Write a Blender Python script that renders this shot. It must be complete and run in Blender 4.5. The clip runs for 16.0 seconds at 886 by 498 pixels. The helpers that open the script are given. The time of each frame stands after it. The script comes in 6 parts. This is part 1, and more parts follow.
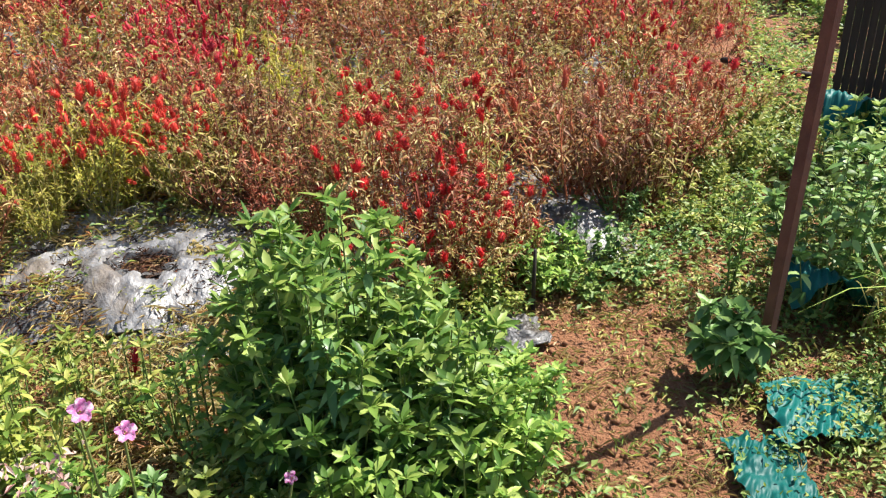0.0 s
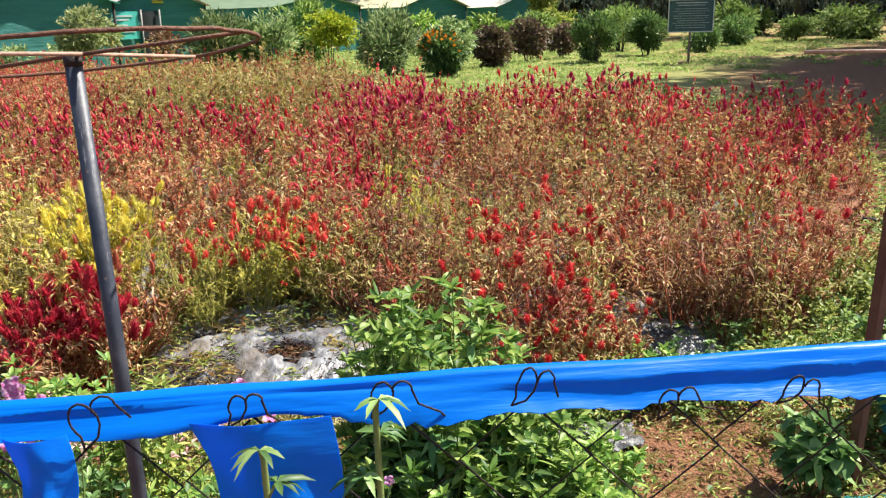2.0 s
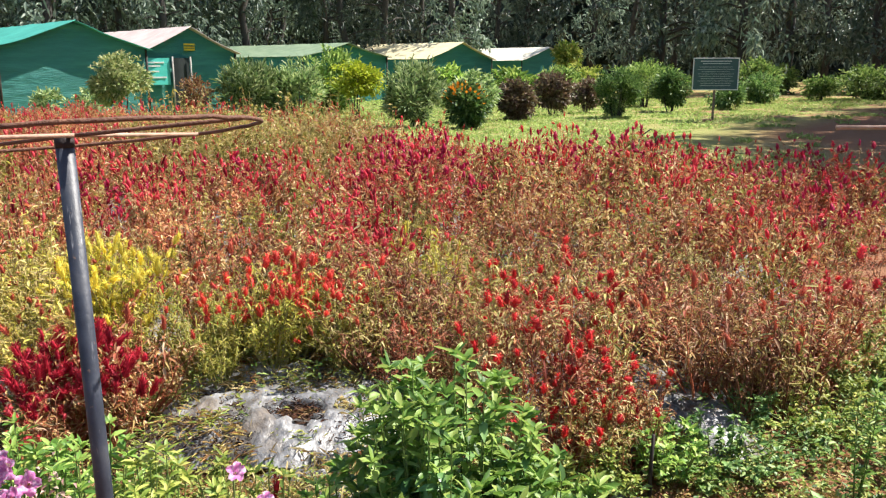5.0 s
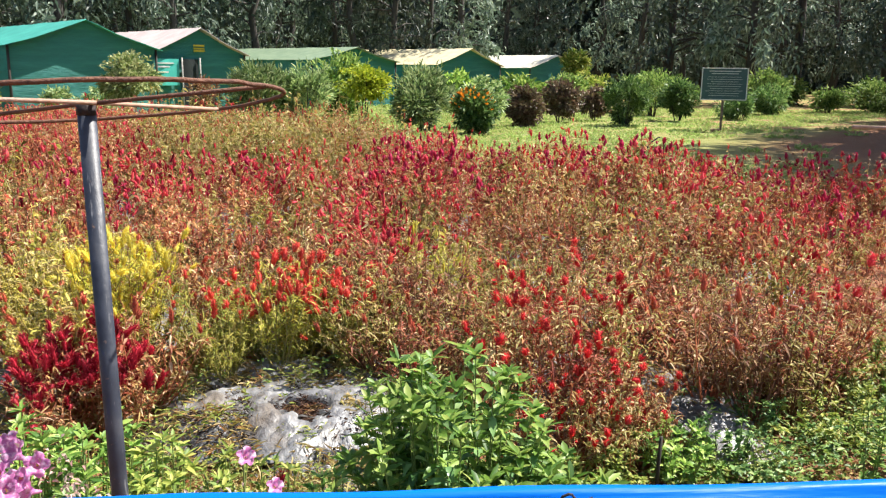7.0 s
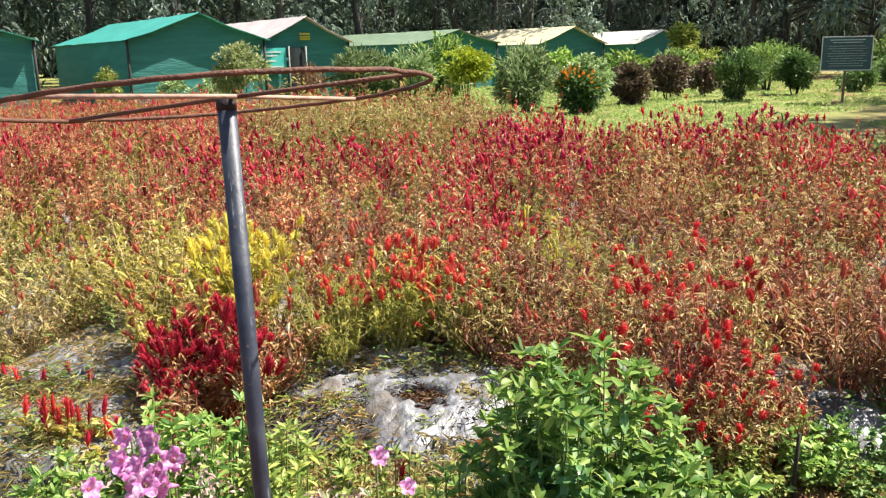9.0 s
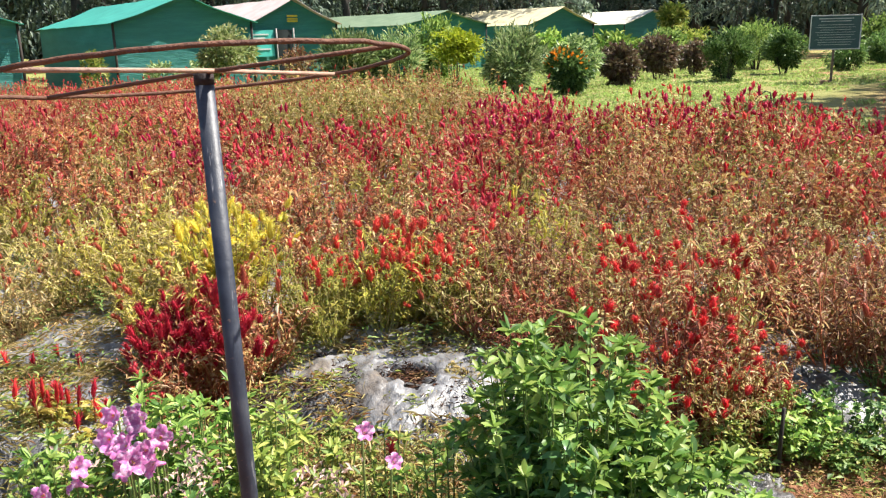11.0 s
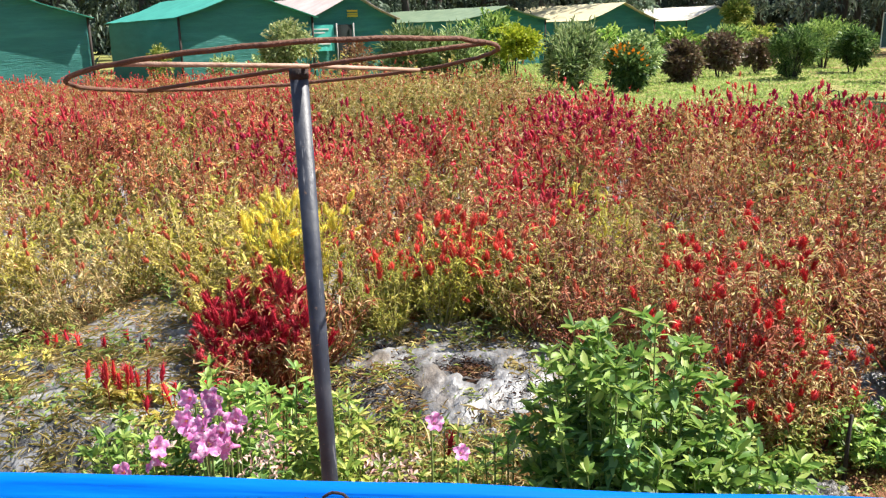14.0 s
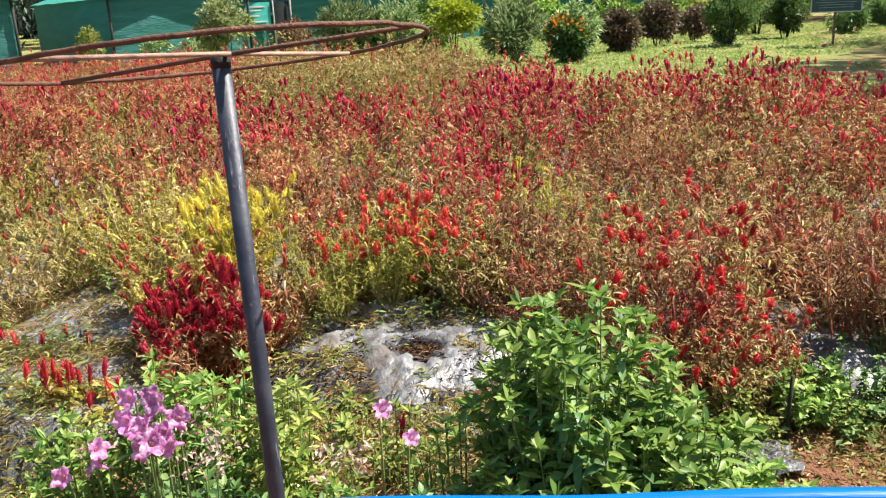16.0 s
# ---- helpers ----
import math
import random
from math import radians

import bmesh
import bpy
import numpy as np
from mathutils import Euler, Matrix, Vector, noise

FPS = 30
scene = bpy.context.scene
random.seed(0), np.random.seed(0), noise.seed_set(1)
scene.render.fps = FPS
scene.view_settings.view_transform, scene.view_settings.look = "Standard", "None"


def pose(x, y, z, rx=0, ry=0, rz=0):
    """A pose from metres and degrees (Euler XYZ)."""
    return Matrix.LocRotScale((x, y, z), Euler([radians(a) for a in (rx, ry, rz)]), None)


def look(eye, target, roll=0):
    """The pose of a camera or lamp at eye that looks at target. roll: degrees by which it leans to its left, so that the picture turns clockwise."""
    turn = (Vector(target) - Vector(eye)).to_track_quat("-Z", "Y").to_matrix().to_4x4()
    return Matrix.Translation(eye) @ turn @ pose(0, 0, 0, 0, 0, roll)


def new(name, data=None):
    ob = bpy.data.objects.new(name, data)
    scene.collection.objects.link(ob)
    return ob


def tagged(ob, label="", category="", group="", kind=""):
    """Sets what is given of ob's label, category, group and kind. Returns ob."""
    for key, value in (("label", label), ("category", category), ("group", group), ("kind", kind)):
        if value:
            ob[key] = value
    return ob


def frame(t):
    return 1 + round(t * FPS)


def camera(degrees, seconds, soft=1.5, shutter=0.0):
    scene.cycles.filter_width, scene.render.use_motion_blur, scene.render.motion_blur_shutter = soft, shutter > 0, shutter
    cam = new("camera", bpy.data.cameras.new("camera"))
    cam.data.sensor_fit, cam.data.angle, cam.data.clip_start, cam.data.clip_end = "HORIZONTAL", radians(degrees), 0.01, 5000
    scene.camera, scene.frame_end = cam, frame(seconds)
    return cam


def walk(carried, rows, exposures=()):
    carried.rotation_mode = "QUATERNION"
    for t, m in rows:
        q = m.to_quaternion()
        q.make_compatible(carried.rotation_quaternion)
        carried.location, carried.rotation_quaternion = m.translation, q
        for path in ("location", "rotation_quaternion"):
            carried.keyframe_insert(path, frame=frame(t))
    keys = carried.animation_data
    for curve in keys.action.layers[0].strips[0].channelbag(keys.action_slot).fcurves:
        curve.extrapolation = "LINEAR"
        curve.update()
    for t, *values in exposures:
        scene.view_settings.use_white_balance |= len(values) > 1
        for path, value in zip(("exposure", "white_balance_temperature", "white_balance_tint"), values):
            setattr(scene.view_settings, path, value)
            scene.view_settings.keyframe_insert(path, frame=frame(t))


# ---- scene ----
cam = camera(56.0, 16.0, soft=1.25)
PATH = [
    (0, (0.571, 0.602, 1.704), (1.05, 2.322, 0.801), -1.7),
    (0.5, (0.561, 0.602, 1.685), (1.088, 2.349, 0.868), -1.4),
    (1, (0.567, 0.507, 1.638), (1.039, 2.34, 0.991), -0.7),
    (1.5, (0.567, 0.282, 1.644), (0.878, 2.178, 1.088), -0.8),
    (2, (0.564, 0.153, 1.654), (0.766, 2.067, 1.11), -1.3),
    (2.5, (0.564, 0.128, 1.662), (0.725, 2.055, 1.151), -1.6),
    (3, (0.564, 0.16, 1.681), (0.725, 2.103, 1.238), -1.0),
    (3.5, (0.568, 0.223, 1.7), (0.737, 2.175, 1.298), -0.2),
    (4, (0.579, 0.25, 1.699), (0.744, 2.2, 1.287), -0.1),
    (4.5, (0.589, 0.246, 1.697), (0.75, 2.192, 1.263), -0.2),
    (6.8, (0.586, 0.228, 1.665), (0.72, 2.182, 1.256), 0.9),
    (7, (0.569, 0.243, 1.657), (0.715, 2.193, 1.241), 0.9),
    (7.5, (0.524, 0.284, 1.648), (0.683, 2.228, 1.205), 0.3),
    (8, (0.503, 0.317, 1.648), (0.595, 2.261, 1.188), -0.4),
    (8.5, (0.503, 0.335, 1.655), (0.468, 2.28, 1.194), -0.9),
    (8.7, (0.505, 0.334, 1.658), (0.422, 2.279, 1.2), -1.0),
    (10.8, (0.516, 0.32, 1.649), (0.392, 2.256, 1.163), -1.4),
    (11, (0.522, 0.322, 1.648), (0.445, 2.258, 1.149), -1.5),
    (11.5, (0.532, 0.326, 1.647), (0.534, 2.258, 1.13), -1.5),
    (12, (0.529, 0.326, 1.648), (0.541, 2.259, 1.135), -1.3),
    (12.5, (0.514, 0.318, 1.65), (0.472, 2.254, 1.148), -1.1),
    (13, (0.506, 0.308, 1.652), (0.413, 2.243, 1.156), -0.8),
    (13.5, (0.502, 0.311, 1.647), (0.364, 2.245, 1.153), -0.9),
    (14, (0.487, 0.301, 1.651), (0.283, 2.225, 1.145), -1.2),
    (14.5, (0.476, 0.299, 1.649), (0.209, 2.208, 1.117), -1.8),
    (15, (0.481, 0.307, 1.652), (0.242, 2.212, 1.093), -2.8),
    (15.5, (0.49, 0.327, 1.657), (0.343, 2.237, 1.083), -3.0),
    (16, (0.498, 0.329, 1.659), (0.417, 2.246, 1.093), -2.5),
]
walk(cam, [(t, look(eye, target, roll)) for t, eye, target, roll in PATH],
     [(0, 1.13), (1.75, 1.13), (2.75, 1.05), (4, 1.17), (8, 1.22), (13.5, 1.20), (16, 1.08)])

# ---- world, sun, exposure ----
SUN_AZ, SUN_EL = 72.0, 56.0   # degrees from +y towards +x, and above the horizon
world = bpy.data.worlds.new("sky")
scene.world = world
world.use_nodes = True
_n, _l = world.node_tree.nodes, world.node_tree.links
_sky = _n.new("ShaderNodeTexSky")
_sky.sky_type, _sky.sun_disc = "NISHITA", False
_sky.sun_elevation, _sky.sun_rotation = radians(SUN_EL), radians(SUN_AZ)
_l.new(_sky.outputs[0], _n["Background"].inputs[0])
_n["Background"].inputs[1].default_value = 0.088
_lamp = bpy.data.lights.new("sun", "SUN")
_lamp.energy, _lamp.angle, _lamp.color = 5.4, radians(0.53), (1.0, 0.95, 0.87)
sun = new("sun", _lamp)
_d = Vector((math.sin(radians(SUN_AZ)) * math.cos(radians(SUN_EL)), math.cos(radians(SUN_AZ)) * math.cos(radians(SUN_EL)), math.sin(radians(SUN_EL))))
sun.matrix_world = look(_d * 60, (0, 0, 0))


# ---- materials ----
def graph(name):
    m = bpy.data.materials.new(name)
    m.use_nodes = True
    t = m.node_tree
    return m, t, t.nodes["Principled BSDF"], t.nodes["Material Output"]


def ramp(t, fac, colours, mode="LINEAR"):
    r = t.nodes.new("ShaderNodeValToRGB")
    r.color_ramp.interpolation = mode
    el = r.color_ramp.elements
    while len(el) < len(colours):
        el.new(0.5)
    for i, (e, c) in enumerate(zip(el, colours)):
        e.position = i / max(1, len(colours) - 1)
        e.color = (*c, 1)
    t.links.new(fac, r.inputs[0])
    return r.outputs[0]


def tex_noise(t, scale, detail=4.0, rough=0.6, coord="Object", stretch=(1, 1, 1)):
    tc, mp, n = t.nodes.new("ShaderNodeTexCoord"), t.nodes.new("ShaderNodeMapping"), t.nodes.new("ShaderNodeTexNoise")
    mp.inputs["Scale"].default_value = stretch
    n.inputs["Scale"].default_value, n.inputs["Detail"].default_value, n.inputs["Roughness"].default_value = scale, detail, rough
    t.links.new(tc.outputs[coord], mp.inputs[0])
    t.links.new(mp.outputs[0], n.inputs["Vector"])
    return n.outputs[0]


def mix(t, a, b, fac, blend="MIX"):
    m = t.nodes.new("ShaderNodeMix")
    m.data_type, m.blend_type = "RGBA", blend
    for s, v in ((m.inputs[0], fac), (m.inputs[6], a), (m.inputs[7], b)):
        if isinstance(v, (int, float)):
            s.default_value = v
        elif isinstance(v, tuple):
            s.default_value = (*v, 1)
        else:
            t.links.new(v, s)
    return m.outputs[2]


def bump(t, p, height, strength, distance=0.02):
    b = t.nodes.new("ShaderNodeBump")
    b.inputs["Strength"].default_value, b.inputs["Distance"].default_value = strength, distance
    t.links.new(height, b.inputs["Height"])
    t.links.new(b.outputs[0], p.inputs["Normal"])


def leafy(name, colours, glow=0.35, rough=0.5, shift=0.25):
    """Leaves and petals: a colour of its own for each leaf, and light that comes through."""
    m, t, p, out = graph(name)
    geo, info = t.nodes.new("ShaderNodeNewGeometry"), t.nodes.new("ShaderNodeObjectInfo")
    col = ramp(t, geo.outputs["Random Per Island"], colours)
    val = t.nodes.new("ShaderNodeMapRange")
    val.inputs[3].default_value, val.inputs[4].default_value = 1 - shift, 1 + shift
    t.links.new(info.outputs["Random"], val.inputs[0])
    hsv = t.nodes.new("ShaderNodeHueSaturation")
    t.links.new(col, hsv.inputs["Color"])
    t.links.new(val.outputs[0], hsv.inputs["Value"])
    mott = tex_noise(t, 60, 3)
    col = mix(t, hsv.outputs[0], mix(t, hsv.outputs[0], (0.6, 0.55, 0.45), 0.35, "MULTIPLY"), mott)
    t.links.new(col, p.inputs["Base Color"])
    p.inputs["Roughness"].default_value = rough
    p.inputs["Specular IOR Level"].default_value = 0.35
    tr = t.nodes.new("ShaderNodeBsdfTranslucent")
    t.links.new(col, tr.inputs[0])
    ms = t.nodes.new("ShaderNodeMixShader")
    ms.inputs[0].default_value = glow
    t.links.new(p.outputs[0], ms.inputs[1])
    t.links.new(tr.outputs[0], ms.inputs[2])
    t.links.new(ms.outputs[0], out.inputs[0])
    return m


def plain(name, colours, scale=8, rough=0.7, metal=0.0, strength=0.3, distance=0.01, stretch=(1, 1, 1), fine=60, rand=False):
    """A surface with stains at one scale, grain at another and relief."""
    m, t, p, out = graph(name)
    a, b = tex_noise(t, scale, 5, stretch=stretch), tex_noise(t, fine, 4, stretch=stretch)
    spread = t.nodes.new("ShaderNodeMapRange")
    spread.inputs[1].default_value, spread.inputs[2].default_value = 0.3, 0.7
    t.links.new(a, spread.inputs[0])
    col = ramp(t, spread.outputs[0], colours)
    col = mix(t, col, mix(t, col, (0.55, 0.52, 0.5), 0.6, "MULTIPLY"), b)
    if rand:
        info = t.nodes.new("ShaderNodeObjectInfo")
        col = mix(t, col, mix(t, col, (0.6, 0.6, 0.6), 1.0, "MULTIPLY"), info.outputs["Random"])
    t.links.new(col, p.inputs["Base Color"])
    p.inputs["Roughness"].default_value, p.inputs["Metallic"].default_value = rough, metal
    bump(t, p, b, strength, distance)
    return m


M = {}
# foliage and flowers: base colours from dark to light
for _name, _cols, _glow, _rough in (
    ("leaf_fresh", [(0.065, 0.155, 0.028), (0.165, 0.31, 0.055), (0.31, 0.45, 0.095), (0.46, 0.57, 0.155)], 0.42, 0.45),
    ("leaf_dark", [(0.035, 0.085, 0.024), (0.085, 0.18, 0.045), (0.17, 0.29, 0.08), (0.28, 0.4, 0.14)], 0.3, 0.45),
    ("leaf_weed", [(0.100, 0.170, 0.030), (0.200, 0.280, 0.050), (0.340, 0.380, 0.080), (0.460, 0.440, 0.130)], 0.35, 0.5),
    ("leaf_olive", [(0.14, 0.14, 0.03), (0.3, 0.28, 0.06), (0.5, 0.42, 0.13), (0.22, 0.22, 0.05), (0.66, 0.54, 0.26), (0.36, 0.2, 0.07)], 0.35, 0.6),
    ("leaf_gold", [(0.26, 0.27, 0.04), (0.5, 0.46, 0.08), (0.72, 0.62, 0.16), (0.4, 0.3, 0.07), (0.8, 0.7, 0.32)], 0.42, 0.6),
    ("leaf_tan", [(0.28, 0.09, 0.04), (0.46, 0.26, 0.09), (0.66, 0.48, 0.22), (0.34, 0.28, 0.07), (0.42, 0.11, 0.06), (0.76, 0.64, 0.4)], 0.3, 0.65),
    ("leaf_straw", [(0.34, 0.22, 0.08), (0.58, 0.42, 0.18), (0.76, 0.62, 0.36), (0.4, 0.36, 0.1), (0.48, 0.2, 0.09)], 0.3, 0.7),
    ("leaf_rust", [(0.22, 0.045, 0.03), (0.4, 0.1, 0.06), (0.54, 0.2, 0.09), (0.3, 0.09, 0.06), (0.66, 0.42, 0.24)], 0.3, 0.65),
    ("leaf_salmon", [(0.46, 0.12, 0.06), (0.64, 0.28, 0.12), (0.78, 0.46, 0.23), (0.54, 0.38, 0.13), (0.56, 0.12, 0.08), (0.8, 0.62, 0.36)], 0.35, 0.65),
    ("leaf_lush", [(0.240, 0.280, 0.040), (0.420, 0.420, 0.070), (0.600, 0.520, 0.120), (0.340, 0.380, 0.060)], 0.5, 0.6),
    ("leaf_yellow", [(0.34, 0.4, 0.05), (0.52, 0.52, 0.06), (0.7, 0.62, 0.1), (0.3, 0.36, 0.05)], 0.45, 0.6),
    ("leaf_brown", [(0.1, 0.035, 0.022), (0.24, 0.085, 0.045), (0.42, 0.24, 0.1), (0.22, 0.17, 0.045), (0.36, 0.11, 0.07), (0.6, 0.46, 0.25)], 0.3, 0.6),
    ("leaf_hay", [(0.330, 0.242, 0.088), (0.462, 0.352, 0.143), (0.275, 0.264, 0.066), (0.550, 0.440, 0.220)], 0.25, 0.7),
    ("leaf_mid", [(0.06, 0.125, 0.028), (0.14, 0.245, 0.055), (0.26, 0.37, 0.09), (0.38, 0.47, 0.15)], 0.4, 0.5),
    ("leaf_purple", [(0.075, 0.04, 0.035), (0.15, 0.085, 0.06), (0.26, 0.17, 0.12), (0.13, 0.13, 0.06), (0.34, 0.26, 0.18)], 0.2, 0.45),
    ("leaf_lime", [(0.28, 0.4, 0.03), (0.46, 0.55, 0.04), (0.6, 0.63, 0.06), (0.18, 0.28, 0.02)], 0.4, 0.5),
    ("leaf_silver", [(0.06, 0.115, 0.04), (0.18, 0.29, 0.1), (0.36, 0.46, 0.19), (0.55, 0.62, 0.33)], 0.32, 0.45),
    ("leaf_cream", [(0.09, 0.16, 0.04), (0.3, 0.38, 0.13), (0.62, 0.62, 0.34), (0.2, 0.28, 0.07)], 0.3, 0.5),
    # forest leaves twice: a shaded tone, then a paler one with sunlight painted in
    ("leaf_forest", [(0.03, 0.055, 0.04), (0.046, 0.078, 0.06), (0.07, 0.105, 0.085), (0.12, 0.165, 0.13), (0.036, 0.062, 0.05)], 0.2, 0.5),
    ("leaf_forest_lit", [(0.075, 0.12, 0.085), (0.115, 0.17, 0.125), (0.18, 0.24, 0.185), (0.28, 0.345, 0.27)], 0.3, 0.5),
    ("grass_lawn", [(0.2, 0.33, 0.07), (0.34, 0.48, 0.12), (0.48, 0.56, 0.21), (0.25, 0.36, 0.09), (0.42, 0.36, 0.17)], 0.4, 0.6),
    ("plume_red", [(0.38, 0.008, 0.016), (0.6, 0.02, 0.03), (0.76, 0.05, 0.05), (0.8, 0.12, 0.09)], 0.3, 0.6),
    ("plume_orange", [(0.5, 0.02, 0.025), (0.68, 0.045, 0.04), (0.8, 0.12, 0.085), (0.84, 0.24, 0.16)], 0.35, 0.6),
    ("plume_crimson", [(0.18, 0.005, 0.016), (0.36, 0.01, 0.03), (0.54, 0.022, 0.05), (0.6, 0.05, 0.07)], 0.3, 0.6),
    ("plume_magenta", [(0.38, 0.008, 0.04), (0.54, 0.014, 0.085), (0.6, 0.03, 0.115), (0.48, 0.014, 0.045)], 0.3, 0.6),
    ("plume_yellow", [(0.74, 0.58, 0.05), (0.86, 0.74, 0.12), (0.82, 0.76, 0.22)], 0.4, 0.6),
    ("plume_dull", [(0.36, 0.04, 0.035), (0.52, 0.1, 0.06), (0.66, 0.22, 0.11)], 0.25, 0.7),
    ("plume_pink", [(0.52, 0.022, 0.05), (0.66, 0.05, 0.08), (0.74, 0.11, 0.11)], 0.3, 0.6),
    ("bud_pink", [(0.600, 0.420, 0.360), (0.700, 0.550, 0.460), (0.520, 0.280, 0.260)], 0.3, 0.6),
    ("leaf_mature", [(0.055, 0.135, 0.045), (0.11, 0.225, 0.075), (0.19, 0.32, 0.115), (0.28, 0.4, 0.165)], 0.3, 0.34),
    ("petal_orange", [(0.75, 0.20, 0.02), (0.8, 0.35, 0.03)], 0.3, 0.6),
):
    # forest tones spread wider per tree, to paint lit and dark crowns
    M[_name] = leafy(_name, _cols, _glow, _rough, 0.55 if "forest" in _name else 0.25)
M["stem_green"] = plain("stem_green", [(0.10, 0.17, 0.04), (0.22, 0.28, 0.08)], 20, 0.6)
M["stem_olive"] = plain("stem_olive", [(0.22, 0.20, 0.05), (0.48, 0.40, 0.14)], 20, 0.6)
M["stem_red"] = plain("stem_red", [(0.30, 0.055, 0.03), (0.52, 0.18, 0.08)], 20, 0.6)
M["stem_gold"] = plain("stem_gold", [(0.34, 0.26, 0.08), (0.58, 0.46, 0.19)], 20, 0.6)
M["stem_brown"] = plain("stem_brown", [(0.13, 0.045, 0.025), (0.32, 0.13, 0.06)], 20, 0.65)
M["bark"] = plain("bark", [(0.03, 0.028, 0.024), (0.085, 0.075, 0.065)], 4, 0.85, strength=0.8, distance=0.03, stretch=(1, 1, 0.25))
M["soil"] = plain("soil", [(0.20, 0.085, 0.04), (0.34, 0.16, 0.08)], 5, 0.95, strength=0.8)
M["dark_earth"] = plain("dark_earth", [(0.05, 0.025, 0.015), (0.12, 0.055, 0.03)], 12, 0.95, strength=0.8)
M["rust"] = plain("rust", [(0.09, 0.035, 0.02), (0.20, 0.085, 0.045)], 40, 0.8, strength=0.5, fine=200)
M["rust_light"] = plain("rust_light", [(0.32, 0.17, 0.11), (0.50, 0.34, 0.25)], 40, 0.7, strength=0.3, fine=200)
M["rust_post"] = plain("rust_post", [(0.11, 0.035, 0.025), (0.21, 0.075, 0.05)], 12, 0.75, strength=0.4, fine=120)
M["wire"] = plain("wire", [(0.010, 0.006, 0.006), (0.034, 0.016, 0.013)], 60, 0.75, strength=0.4, fine=250)


def tape_material():
    """Thin blue plastic that lets the sun through, creased along its length."""
    m, t, p, out = graph("blue_tape")
    stain, fold = tex_noise(t, 6, 4, stretch=(0.3, 1, 1)), tex_noise(t, 24, 5, 0.65, stretch=(0.12, 1, 1))
    col = ramp(t, stain, [(0.0, 0.19, 0.76), (0.0, 0.25, 0.88), (0.002, 0.34, 0.92)])
    t.links.new(col, p.inputs["Base Color"])
    p.inputs["Roughness"].default_value, p.inputs["Specular IOR Level"].default_value = 0.38, 0.3
    bump(t, p, fold, 0.5, 0.006)
    tr, ms = t.nodes.new("ShaderNodeBsdfTranslucent"), t.nodes.new("ShaderNodeMixShader")
    t.links.new(col, tr.inputs[0])
    ms.inputs[0].default_value = 0.5
    t.links.new(p.outputs[0], ms.inputs[1])
    t.links.new(tr.outputs[0], ms.inputs[2])
    t.links.new(ms.outputs[0], out.inputs[0])
    return m


def span(t, value, lo, hi):
    r = t.nodes.new("ShaderNodeMapRange")
    r.inputs[1].default_value, r.inputs[2].default_value = lo, hi
    t.links.new(value, r.inputs[0])
    return r.outputs[0]


def mulch_material():
    """Silver plastic film, wrinkled and weathered, crease shade and highlights put into its grey, dusted with earth and
    plant bits.
    """
    m, t, p, out = graph("mulch")
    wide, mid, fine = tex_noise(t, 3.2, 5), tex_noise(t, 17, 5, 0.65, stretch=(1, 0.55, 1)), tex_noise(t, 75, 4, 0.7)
    # shade in the folds and white highlights painted in step with the bump
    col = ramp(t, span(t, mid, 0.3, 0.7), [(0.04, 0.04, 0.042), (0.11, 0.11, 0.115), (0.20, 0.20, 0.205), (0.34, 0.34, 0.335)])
    dirt = ramp(t, fine, [(0.07, 0.048, 0.032), (0.17, 0.13, 0.09), (0.28, 0.24, 0.18)])
    col = mix(t, col, dirt, span(t, wide, 0.52, 0.78))
    col = mix(t, col, dirt, span(t, fine, 0.56, 0.68))
    t.links.new(col, p.inputs["Base Color"])
    p.inputs["Roughness"].default_value = 0.36
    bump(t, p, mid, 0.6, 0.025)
    return m


def pole_material():
    """Dark blue-grey paint with dust, and pale scrapes that run along the pipe."""
    m, t, p, out = graph("pole_paint")
    blot, fine, scrape = tex_noise(t, 22, 5), tex_noise(t, 140, 4), tex_noise(t, 95, 5, 0.7, stretch=(1, 1, 0.12))
    col = ramp(t, span(t, blot, 0.3, 0.7), [(0.014, 0.017, 0.028), (0.030, 0.035, 0.050), (0.058, 0.062, 0.074)])
    col = mix(t, col, (0.30, 0.30, 0.31), span(t, scrape, 0.60, 0.72))
    col = mix(t, col, (0.16, 0.10, 0.07), span(t, fine, 0.66, 0.74))
    t.links.new(col, p.inputs["Base Color"])
    p.inputs["Roughness"].default_value = 0.5
    bump(t, p, fine, 0.3, 0.002)
    return m


def petal_material():
    """Pink petals, with white-pink highlights painted in as paler noise streaks."""
    m = leafy("petal_pink", [(0.56, 0.10, 0.40), (0.70, 0.20, 0.52), (0.80, 0.34, 0.62)], 0.42, 0.5)
    t = m.node_tree
    p = t.nodes["Principled BSDF"]
    old = p.inputs["Base Color"].links[0].from_socket
    col = mix(t, old, (0.88, 0.66, 0.82), span(t, tex_noise(t, 90, 3), 0.46, 0.66))
    t.links.new(col, p.inputs["Base Color"])
    for n in t.nodes:
        if n.type == "BSDF_TRANSLUCENT":
            t.links.new(col, n.inputs[0])
    return m


M["petal_pink"] = petal_material()
M["pole_paint"] = pole_material()
M["blue_tape"] = tape_material()
M["mulch"] = mulch_material()
M["teal_net"] = leafy("teal_net", [(0.0, 0.085, 0.078), (0.003, 0.15, 0.138), (0.007, 0.21, 0.195)], 0.3, 0.5)
M["litter"] = plain("litter", [(0.20, 0.10, 0.05), (0.40, 0.26, 0.14)], 30, 0.9, strength=0.8)
M["wood_dark"] = plain("wood_dark", [(0.018, 0.013, 0.010), (0.05, 0.036, 0.027)], 10, 0.8, strength=0.6, stretch=(1, 1, 0.1))
